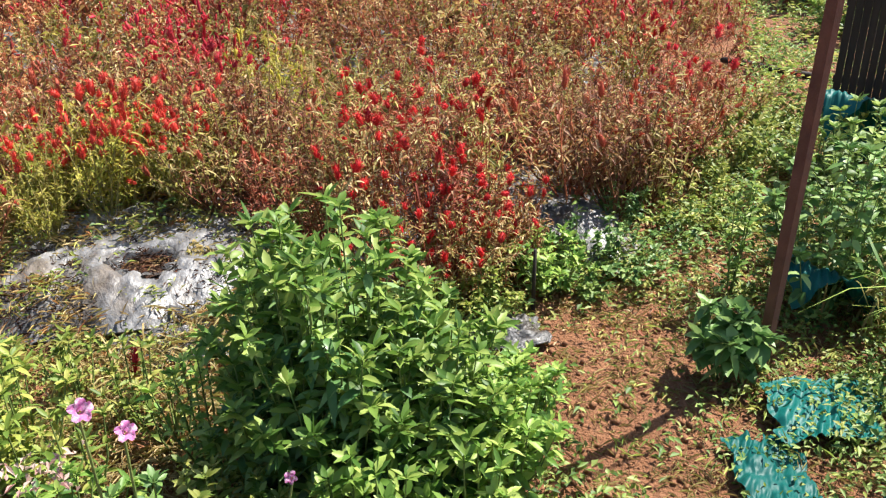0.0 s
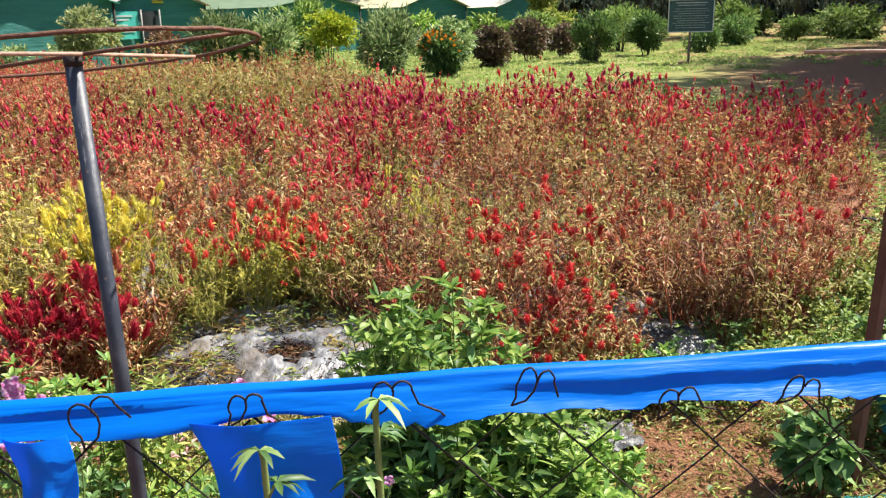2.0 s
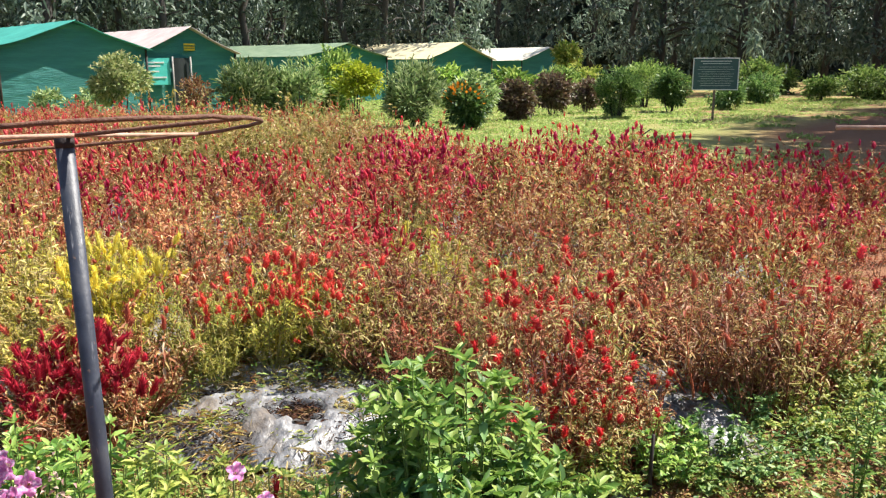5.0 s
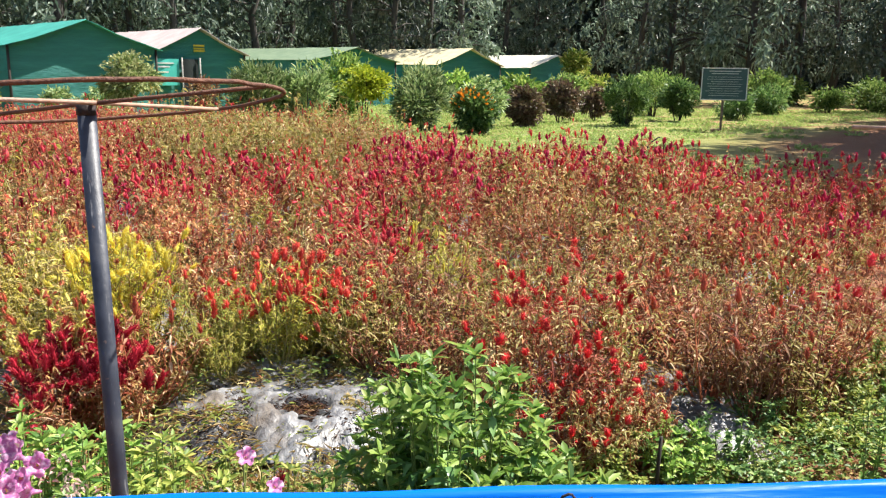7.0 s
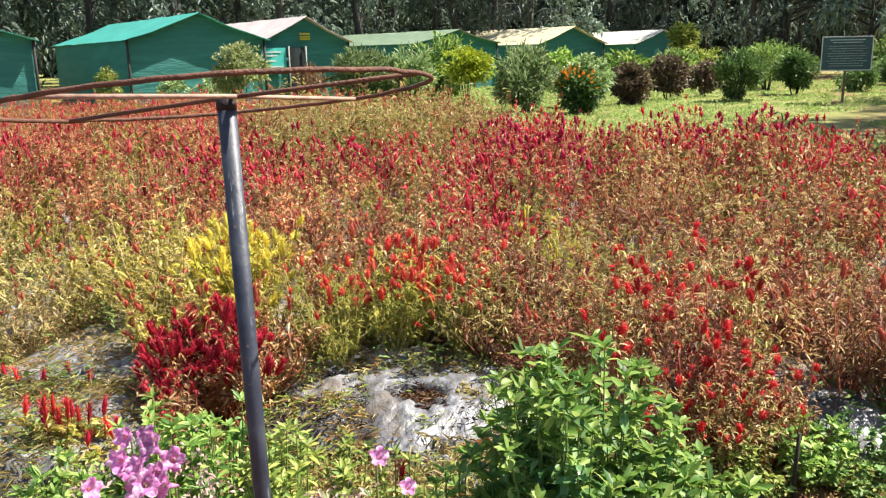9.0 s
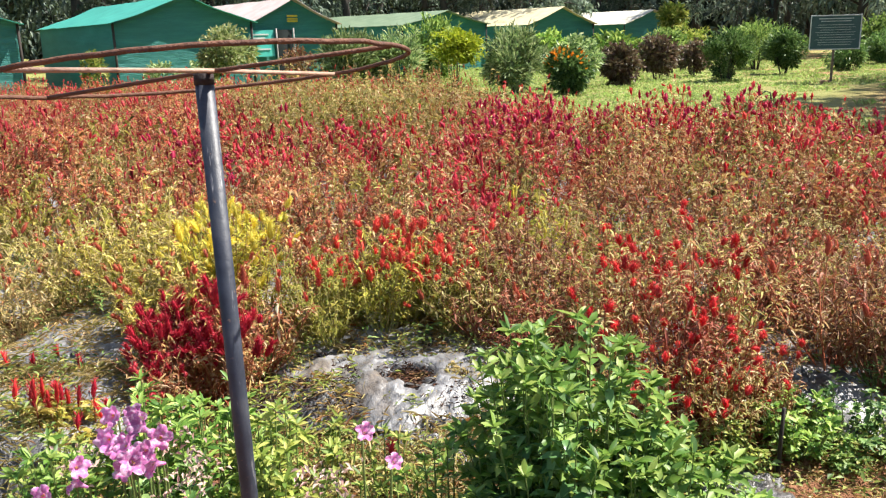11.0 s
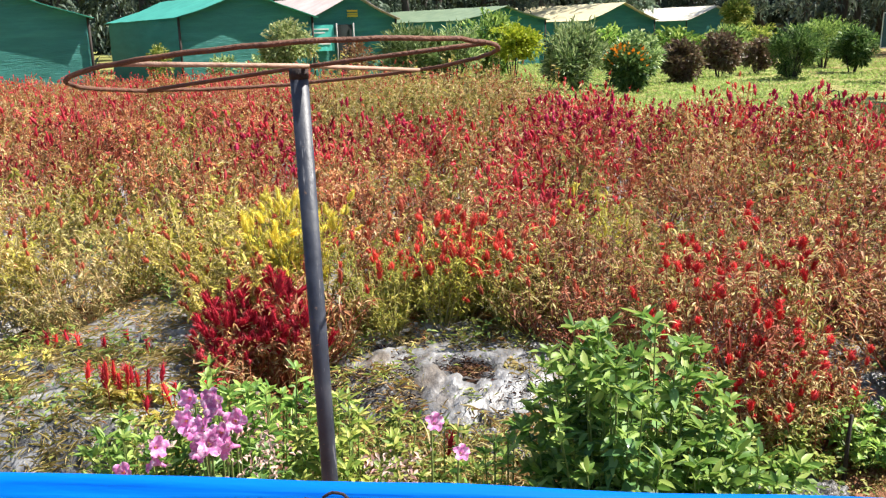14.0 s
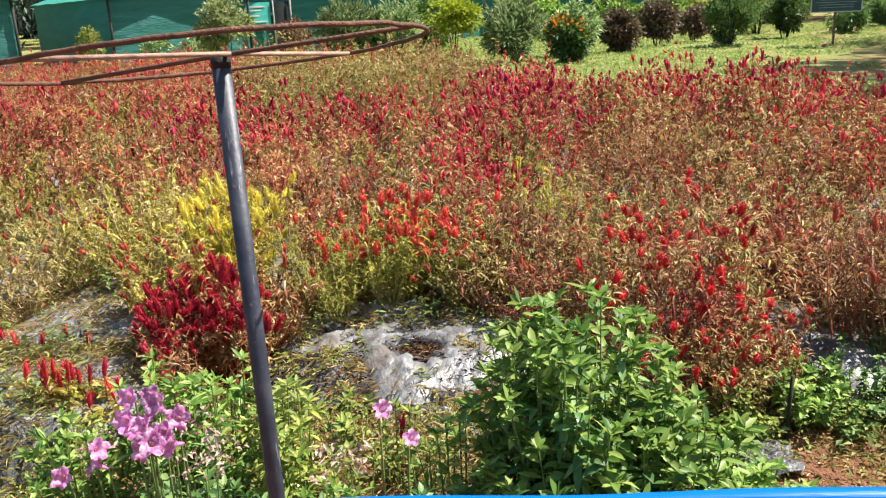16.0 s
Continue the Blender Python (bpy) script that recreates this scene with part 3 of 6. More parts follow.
def celosia(kind, rich=1.0, bloom=1.0):
    """A plant at the origin: arrays of its stems and leaves, and the places, directions, lengths and radii of its plumes."""
    st, lf, hd, height, n, nl, hl, hr, share, ll = KINDS[kind]
    near_by = rich > 0.6
    share *= bloom
    n = int(n * 1.55) if near_by else max(5, int(n * 0.8))
    nl = int(nl * (0.60 if kind in ("red", "brown", "tan") else 0.82)) if near_by else max(6, int(nl * 0.68))
    ll *= 0.76 if near_by else 0.74
    stems, foliage = Buf(), Buf()
    az = rng.uniform(0, 2 * np.pi, n)
    lean = rng.uniform(0.03, 1.0, n) ** 0.8 * SPRAWL.get(kind, 0.5)
    h = height * rng.uniform(0.55, 1.08, n) * (1 - 0.35 * lean)
    out = np.stack([np.cos(az), np.sin(az), 0 * az], 1)
    base = out * rng.uniform(0.0, 0.04, n)[:, None]
    up = np.array([0, 0, 1.0])
    knee = base + out * (lean * h * 0.62)[:, None] + up * (h * 0.45)[:, None] + rng.normal(0, 0.014, (n, 3))
    top = base + out * (lean * h)[:, None] + up * h[:, None] + rng.normal(0, 0.035, (n, 3))
    sticks(stems, base - up * 0.02, knee, 0.0046, 0.0034)
    sticks(stems, knee, top, 0.0034, 0.0018)
    m = n * (4 if near_by else 2)
    i, f = rng.integers(0, n, m), rng.uniform(-0.5, 0.9, m)[:, None]
    sb = np.where(f > 0, knee[i] * (1 - f) + top[i] * f, knee[i] * (1 + f) - base[i] * f)
    f_branch = f
    sd = unit(rng.normal(0, 1, (m, 3)) * [0.8, 0.8, 0.3] + out[i] * lean[i][:, None] + [0, 0, 1.0])
    stip = sb + sd * rng.uniform(0.06, 0.19, m)[:, None]
    sticks(stems, sb, stip, 0.0022, 0.0013)
    k = n * nl
    i, f = rng.integers(0, n, k), rng.uniform(0.10 if kind in ("gold", "olive", "orange", "yellow") else 0.26, 1.0, k)[:, None] ** 0.60
    lo = np.where(f < 0.5, base[i] + (knee[i] - base[i]) * f * 2, knee[i] + (top[i] - knee[i]) * (f * 2 - 1))
    ld = rng.normal(0, 1, (k, 3)) * [1, 1, 0.7] + [0, 0, 0.45]
    wide = 1.0 if near_by else 1.35
    leaves(foliage, lo, ld, ll * rng.uniform(0.35, 1.3, k), ll * 0.19 * wide * rng.uniform(0.6, 1.5, k), rng.uniform(-0.15, 0.9, (k, 1)), 0.4, fine=near_by)
    k2 = m * (6 if near_by else 4)
    i, f = rng.integers(0, m, k2), rng.uniform(0.1, 1, k2)[:, None]
    leaves(foliage, sb[i] + (stip[i] - sb[i]) * f, rng.normal(0, 1, (k2, 3)) * [1, 1, 0.8] + [0, 0, 0.3], ll * rng.uniform(0.3, 0.85, k2), ll * 0.17 * wide, 0.35, 0.4, fine=near_by)
    on, on2 = rng.random(n) < share, (rng.random(m) < share * (0.34 if near_by else 0.75)) & (f_branch[:, 0] > 0.35)
    on[0] = True
    hp = np.concatenate([top[on], stip[on2]])
    k3 = len(hp)
    hdir = unit(np.concatenate([unit(top[on] - knee[on]) + [0, 0, 0.6], sd[on2]]) + rng.normal(0, 0.24 if near_by else 0.38, (k3, 3)))
    size = np.concatenate([rng.uniform(0.5, 1.25, on.sum()), rng.uniform(0.45, 0.85, on2.sum())])
    return stems, foliage, (hp, hdir, hl * size, hr * size**0.5 * rng.uniform(0.8, 1.25, k3))


FIELD = [(-2.3, 4.4), (-1.25, 4.3), (-1.0, 3.8), (-0.75, 3.3), (-0.45, 3.4), (-0.4, 4.05), (0.6, 4.05), (0.9, 3.4), (1.5, 3.3), (2.1, 3.55), (2.85, 3.95), (3.7, 5.0), (4.45, 6.0), (6.1, 8.7), (6.6, 9.9), (5.2, 10.8), (3.2, 11.0), (1.0, 12.0), (0.2, 16.5), (-2.2, 18.5), (-5.5, 21.0), (-8.5, 24.0), (-15.0, 23.5), (-14.0, 17.0), (-9.0, 9.5), (-5.5, 6.0), (-3.2, 4.7)]


# clumps that stand out by their colour: kind, centre, half widths, plants
CLUMPS = [("crimson", -0.74, 3.86, 0.20, 0.13, 8), ("yellow", -0.84, 4.62, 0.08, 0.10, 4), ("orange", 0.02, 4.42, 0.52, 0.24, 9), ("yellow", 1.0, 5.45, 0.14, 0.15, 3), ("brown", 0.64, 4.55, 0.30, 0.45, 12), ("red", 1.34, 3.92, 0.44, 0.50, 11), ("red", 1.62, 3.52, 0.20, 0.12, 6), ("red", 1.26, 3.40, 0.26, 0.10, 6), ("brown", 2.42, 4.22, 0.42, 0.34, 11), ("brown", 2.05, 4.75, 0.3, 0.25, 6)]


def near(x, y, cx, cy, rx, ry):
    return ((x - cx) / rx) ** 2 + ((y - cy) / ry) ** 2 < 1


def kind_at(x, y):
    """Which plants stand where in the field."""
    r = 0.5 + 1.25 * noise.noise(Vector((x * 1.5, y * 1.0, 33))) + rng.normal(0, 0.13)
    r = max(0.0, min(0.999, r))
    n = noise.noise(Vector((x * 0.8, y * 0.8, 20)))
    if near(x, y, -0.74, 3.86, 0.26, 0.2):
        return "crimson"
    if near(x, y, -0.84, 4.62, 0.13, 0.16):
        return "yellow"
    if near(x, y, 0.02, 4.32, 0.52, 0.38):
        return "orange"
    if near(x, y, 1.0, 5.4, 0.2, 0.25):
        return "gold" if r < 0.5 else "yellow"
    if near(x, y, 0.62, 4.45, 0.36, 0.6):
        return "brown"
    if near(x, y, 0.96, 8.41, 0.5, 0.9) or near(x, y, 4.82, 7.56, 1.0, 0.9):
        return "magenta" if r < 0.7 else "rosy"
    if near(x, y, 1.3, 5.5, 0.3, 0.5):
        return "gold"
    if near(x, y, 0.74, 6.76, 0.35, 0.5):
        return "crimson" if r < 0.5 else "brown"
    if near(x, y, 2.5, 4.5, 0.75, 0.85):
        return "brown" if r < 0.75 else "tan"
    if near(x, y, 1.35, 3.9, 0.62, 1.15):
        return "red" if r < 0.65 else ("tan" if r < 0.85 else "brown")
    if x < -0.95 and y < 6.2 and y > 3.4:
        return "gold"
    if near(x, y, -0.75, 11.8, 1.6, 2.4):
        return "olive"
    if y > 16:
        return "rosy" if r < 0.5 else ("red" if r < 0.75 else "salmon")
    if near(x, y, -1.55, 8.6, 0.9, 1.5):
        return "crimson" if r < 0.45 else ("magenta" if r < 0.6 else "rosy")
    if x < -0.5 and y > 6.2:
        if n > 0.05:
            return "rosy" if r < 0.26 else ("crimson" if r < 0.36 else ("tan" if r < 0.68 else "salmon"))
        return "salmon" if r < 0.42 else ("tan" if r < 0.66 else ("gold" if r < 0.80 else ("brown" if r < 0.9 else "rosy")))
    if y > 8.0:
        if n > 0.0:
            return "red" if r < 0.5 else ("magenta" if r < 0.65 else ("rosy" if r < 0.85 else "tan"))
        return "rosy" if r < 0.40 else ("red" if r < 0.66 else ("magenta" if r < 0.88 else "tan"))
    if x > 1.2:
        if n > 0.22:
            return "red" if r < 0.5 else ("rosy" if r < 0.7 else "tan")
        return "brown" if r < 0.34 else ("tan" if r < 0.66 else ("red" if r < 0.80 else ("brown" if r < 0.94 else "rosy")))
    if n > 0.2:
        return "crimson" if r < 0.3 else ("rosy" if r < 0.7 else "brown")
    return "tan" if r < 0.45 else ("brown" if r < 0.65 else ("rosy" if r < 0.82 else "gold"))


def lane(x, y):
    """The paths between the beds."""
    for cx, y0, length in BEDS:
        a = (y - y0) / math.cos(BED_TURN)
        if abs(x - cx - a * math.sin(BED_TURN)) < 0.62:
            return False
    return True


def bed_z(x, y):
    """The height of the ground or of the mulched bed at a place."""
    for cx, y0, length in BEDS:
        a = (y - y0) / math.cos(BED_TURN)
        c = abs(x - cx - a * math.sin(BED_TURN)) / 0.64
        if c < 1 and 0 < a < length:
            return 0.15 * min(1.0, a / 0.26) ** 0.6 * max(0.0, 1 - c**3.2) ** 0.7 + 0.01
    return ground_z(x, y)


def build_field():
    full = {k: [celosia(k, 1.0, q) for q in BLOOM] for k in KINDS}
    rough = {k: [celosia(k, 0.6, q * 1.45) for q in BLOOM] for k in KINDS}
    meshes, tufts, arrays, far = {}, {}, {}, {}
    up = np.array([[0.0, 0, 1]])
    for k, (st, lf, hd, *_) in KINDS.items():
        meshes[k] = [(a.mesh("stalk", M[st]), b.mesh("foliage", M[lf[j]]), c) for j, (a, b, c) in enumerate(full[k])]
        tufts[k] = []
        for _ in range(4):
            b = Buf()
            plumes(b, np.zeros((1, 3)), up, 1.0, 0.26, 90)
            tufts[k].append(b.mesh("plume", M[hd]))
        arrays[k] = []
        for a, b, (p, d, l, r) in rough[k]:
            c = Buf()
            plumes(c, p, d, l * 0.95, r * 0.92, 7)
            arrays[k].append([(np.concatenate(q.v), np.concatenate(q.f)) for q in (a, b, c)])
        far[k] = ([], {m: [] for m in lf}, [])
    spots = []
    for k, cx, cy, rx, ry, n in CLUMPS:
        for i in range(n):
            a, r = i * 2.399, math.sqrt((i + 0.5) / n)
            spots.append((cx + math.cos(a) * r * rx + rng.normal(0, 0.03), cy + math.sin(a) * r * ry + rng.normal(0, 0.03), k))
    for step, y_lo, y_hi in ((0.25, 2.8, 6.4), (0.28, 6.4, 12.5), (0.40, 12.5, 25)):
        for y in np.arange(y_lo, y_hi, step):
            for x in np.arange(-15, 7, step):
                px, py = x + rng.uniform(-0.45, 0.45) * step, y + rng.uniform(-0.45, 0.45) * step
                if not in_poly(px, py, FIELD) or px < -1.4 - (py + 0.2) * 0.56 or px > 1 + py * 0.68:
                    continue
                if any(near(px, py, cx, cy, rx + 0.06, ry + 0.06) for _, cx, cy, rx, ry, _ in CLUMPS) or (lane(px, py) and rng.random() < 0.5):
                    continue
                if py < 9 and noise.noise(Vector((px * 2.4, py * 1.4, 60))) > 0.24:
                    continue
                spots.append((px, py, kind_at(px, py)))
    for px, py, k in spots:
        turn, size = rng.uniform(0, 2 * np.pi), rng.uniform(0.8, 1.15) * (1 + 0.12 * noise.noise(Vector((px * 1.3, py * 1.3, 40))))
        if py > 7.0 and k != "olive":
            size *= 1.0 + 0.26 * min(1.0, (py - 7.0) / 1.5)
        if py < 3.62:
            size *= 0.68
        z = bed_z(px, py)
        drift = noise.noise(Vector((px * 1.5, py * 0.9, 80))) * 1.5 + 0.5 + rng.normal(0, 0.22)
        if py > 7.5 and px > 0.3:
            drift += 0.35
        pick = int(max(0, min(3, drift * 4)))
        if k in ("crimson", "yellow") and py < 5.2:
            pick = 2
        if py < 5.2:
            root = thing("celosia_plant", LABELS[k], "flowering plant", pose(px, py, z, rng.uniform(-6, 6), rng.uniform(-6, 6), math.degrees(turn)), "celosia field")
            root.scale = (size, size, size)
            sm, fm, (hp, hdir, hl, hr) = meshes[k][pick]
            tagged(part("stalk", sm, root), kind="stuff")
            tagged(part("foliage", fm, root), kind="stuff")
            for p, d, l, r in zip(hp, hdir, hl, hr):
                ob = part("plume", tufts[k][int(rng.integers(0, 4))], root)
                q = Vector(tuple(d)).to_track_quat("Z", "Y") @ Euler((0, 0, rng.uniform(0, 6.28))).to_quaternion()
                ob.matrix_basis = Matrix.LocRotScale(Vector(tuple(p)), q, Vector((r / 0.26, r / 0.26, l)))
        else:
            c, s = math.cos(turn) * size, math.sin(turn) * size
            rot = np.array([[c, -s, 0], [s, c, 0], [0, 0, size]])
            into = (far[k][0], far[k][1][KINDS[k][1][pick]], far[k][2])
            for items, (v, f) in zip(into, arrays[k][pick]):
                items.append((v @ rot.T + [px, py, z], f))
    for k, groups in far.items():
        st, lf, hd, *_ = KINDS[k]
        if not groups[0]:
            continue
        root = thing("celosia_rows", "rows of " + LABELS[k].replace("plant", "plants", 1).split(" and ")[0], "flower bed", kind="stuff")
        for nm, mt, items in [("stalk", st, groups[0])] + [("foliage", m, q) for m, q in groups[1].items()] + [("plumes", hd, groups[2])]:
            if not items:
                continue
            b = Buf()
            for v, f in items:
                b.add(v, f)
            tagged(part(nm, b.mesh(nm, M[mt]), root), kind="stuff")


build_field()


# ---- leafy shrubs ----
def shrub_mesh(rx, rz, n, leaf, mat_name, zc, lump=0.3, wide=0.4, upward=0.3):
    """A crown of leafy lobes of different sizes, with sprigs that stand out of it."""
    size, lobes = np.array([rx, rx, rz]), 22
    ld = unit(rng.normal(0, 1, (lobes, 3)) + [0, 0, 0.15])
    centre = ld * (0.64 + lump * rng.uniform(-0.55, 0.55, lobes))[:, None]
    lr = 0.36 + lump * rng.uniform(-0.25, 0.25, lobes)
    i = rng.integers(0, lobes, n)
    q = unit(rng.normal(0, 1, (n, 3)))
    p = (centre[i] + q * (lr[i] * rng.uniform(0.15, 1.0, n) ** 0.4)[:, None]) * size
    d = q + ld[i] * 0.5
    sprigs, per = int(140 * lump), 9
    a = unit(rng.normal(0, 1, (sprigs, 3)) + [0, 0, 0.9])
    k, f = np.repeat(np.arange(sprigs), per), np.tile(np.linspace(0.78, 1.0, per), sprigs)
    reach = rng.uniform(0.95, 1.05 + 0.75 * lump, sprigs)
    p = np.concatenate([p, a[k] * (f * reach[k])[:, None] * size + rng.normal(0, 0.012, (len(k), 3))]) + [0, 0, zc]
    d = np.concatenate([d, a[k] + rng.normal(0, 0.5, (len(k), 3))])
    keep = p[:, 2] > 0.02
    p, d = p[keep], d[keep]
    b, k = Buf(), len(p)
    leaves(b, p, d + rng.normal(0, 0.5, (k, 3)) + [0, 0, upward], leaf * rng.uniform(0.5, 1.35, k), leaf * wide * rng.uniform(0.7, 1.3, k), 0.15)
    return b.mesh("foliage", M[mat_name])


def shrub(name, label, x, y, rx, rz, zc, n, leaf, mat_name, lump=0.3, wide=0.4, upward=0.3, stems=7, category="shrub", flowers=None, group="shrubs by the sheds"):
    rx, rz, zc = rx * 0.84, rz * 0.84, zc * 0.85
    root = thing(name, label, category, pose(x, y, 0), group)
    sb = Buf()
    a = rng.uniform(0, 2 * np.pi, stems)
    tip = np.stack([np.cos(a) * rx * 0.5, np.sin(a) * rx * 0.5, np.full(stems, zc + rz * 0.3)], 1)
    sticks(sb, np.stack([np.cos(a) * rx * 0.12, np.sin(a) * rx * 0.12, 0 * a - 0.03], 1), tip, 0.025 * rx + 0.004, 0.008, 5)
    tagged(part("stalk", sb.mesh("stalk", M["bark"]), root), kind="stuff")
    part("foliage", shrub_mesh(rx, rz, int(n * 1.7), leaf * 1.1, mat_name, zc, lump, wide, upward), root)
    if flowers:
        fb = Buf()
        k = 60
        d = unit(rng.normal(0, 1, (k, 3)) * [1, 1, 0.5] + [0, -0.3, 1.1])
        leaves(fb, d * [rx * 0.98, rx * 0.98, rz] + [0, 0, zc], d + [0, 0, 0.4], 0.12, 0.09, 0)
        part("blossom", fb.mesh("blossom", M[flowers]), root)
    return root


def far_shrubs():
    shrub("topiary_tree", "round clipped variegated bush on a short trunk", -6.3, 24.0, 0.92, 0.84, 1.50, 2800, 0.14, "leaf_cream", 0.2, 0.35, category="bush")
    shrub("russet_shrub", "small russet brown shrub", -4.9, 27.0, 0.6, 0.65, 0.85, 900, 0.1, "leaf_brown", 0.3)
    shrub("young_shrub", "thin young shrub before the shade house", -8.6, 25.0, 0.5, 0.5, 0.6, 320, 0.12, "leaf_silver", 0.5)
    shrub("young_shrub", "thin young shrub before the shade house", -7.5, 25.2, 0.55, 0.5, 0.55, 380, 0.12, "leaf_silver", 0.5)
    shrub("young_shrub", "thin young shrub before the shade house", -10.6, 25.0, 0.35, 0.65, 0.8, 240, 0.12, "leaf_weed", 0.5)
    shrub("oleander", "pale silvery oleander bush", -3.4, 27.5, 1.15, 0.95, 1.05, 2200, 0.22, "leaf_silver", 0.35, 0.2, 0.9)
    shrub("oleander", "pale silvery oleander bush", -1.9, 28.0, 1.15, 0.95, 1.05, 2200, 0.22, "leaf_silver", 0.35, 0.2, 0.9)
    shrub("green_bush", "tall green bush between the sheds", -0.9, 31.0, 1.3, 1.25, 1.2, 1800, 0.24, "leaf_mid", 0.35, 0.3, 0.6)
    shrub("golden_bush", "bright lime yellow bush", 0.0, 27.0, 0.92, 0.62, 1.45, 1800, 0.12, "leaf_lime", 0.35, 0.5)
    shrub("oleander", "large grey-green oleander bush with long leaves", 1.75, 23.6, 1.0, 1.0, 1.0, 3600, 0.2, "leaf_silver", 0.3, 0.18, 0.9)
    shrub("flowering_bush", "dark green bush with orange blossoms on top", 3.0, 22.8, 0.70, 0.68, 0.75, 2000, 0.13, "leaf_dark", 0.3, 0.45, flowers="petal_orange")
    shrub("green_bush", "grey-green bush behind the flowering one", 3.6, 25.5, 0.8, 0.8, 0.9, 1200, 0.16, "leaf_silver", 0.3)
    shrub("purple_bush", "dark purple-brown leafed bush", 5.0, 26.2, 0.74, 0.68, 0.72, 1900, 0.14, "leaf_purple", 0.3, 0.45)
    shrub("purple_bush", "dark purple-brown leafed bush", 6.6, 28.6, 0.80, 0.68, 0.9, 1700, 0.14, "leaf_purple", 0.3, 0.45)
    shrub("purple_bush", "small purple-brown leafed bush", 8.2, 30.2, 0.66, 0.62, 0.75, 1200, 0.14, "leaf_purple", 0.3, 0.45)
    shrub("round_bush", "round clipped dark green bush", 8.35, 26.9, 0.88, 0.86, 0.90, 3200, 0.13, "leaf_dark", 0.32, 0.26, 0.6)
    shrub("round_bush", "round clipped green bush behind another", 11.6, 34.0, 1.3, 0.9, 1.2, 2200, 0.14, "leaf_mid", 0.32, 0.26, 0.6)
    shrub("round_bush", "round clipped dark bush on a short stem", 11.4, 30.5, 0.82, 0.72, 0.92, 2400, 0.14, "leaf_dark", 0.38, 0.34)
    shrub("round_bush", "small clipped dark bush behind the signboard", 14.2, 32.0, 0.75, 0.6, 0.6, 1200, 0.14, "leaf_dark", 0.38, 0.34)
    shrub("round_bush", "clipped round green bush at the lawn's edge", 17.6, 36.5, 0.95, 0.72, 0.75, 1600, 0.15, "leaf_dark", 0.38, 0.34)
    shrub("green_bush", "loose light green bush", 18.6, 39.5, 1.6, 1.0, 1.1, 1700, 0.2, "leaf_mid", 0.4)
    shrub("round_bush", "clipped round green bush at the lawn's edge", 22.0, 39.5, 1.0, 0.65, 0.7, 1300, 0.15, "leaf_mid", 0.2, 0.4)
    shrub("green_bush", "spreading light green bush", 25.0, 40.0, 2.0, 1.0, 0.8, 2200, 0.2, "leaf_mid", 0.35)
    shrub("yellow_sapling", "small yellow-green tree at the wood's edge", 12.4, 52.0, 0.85, 0.8, 2.6, 700, 0.26, "leaf_weed", 0.4, category="tree")
    for x, y in ((6.5, 36), (8.8, 37.5), (10.4, 40), (13.2, 41), (15.4, 43), (20.5, 46), (24, 48), (28, 46), (31, 50), (3.8, 38)):
        shrub("undergrowth_shrub", "unclipped green shrub before the wood", x, y, rng.uniform(1.0, 1.7), rng.uniform(0.7, 1.1), 0.8, 1000, 0.24, ("leaf_mid", "leaf_fresh", "leaf_weed")[int(rng.integers(0, 3))], 0.45)


far_shrubs()


# ---- shade houses ----
AXIS, ACROSS = Vector((-0.62, 0.785, 0)), Vector((0.785, 0.62, 0))


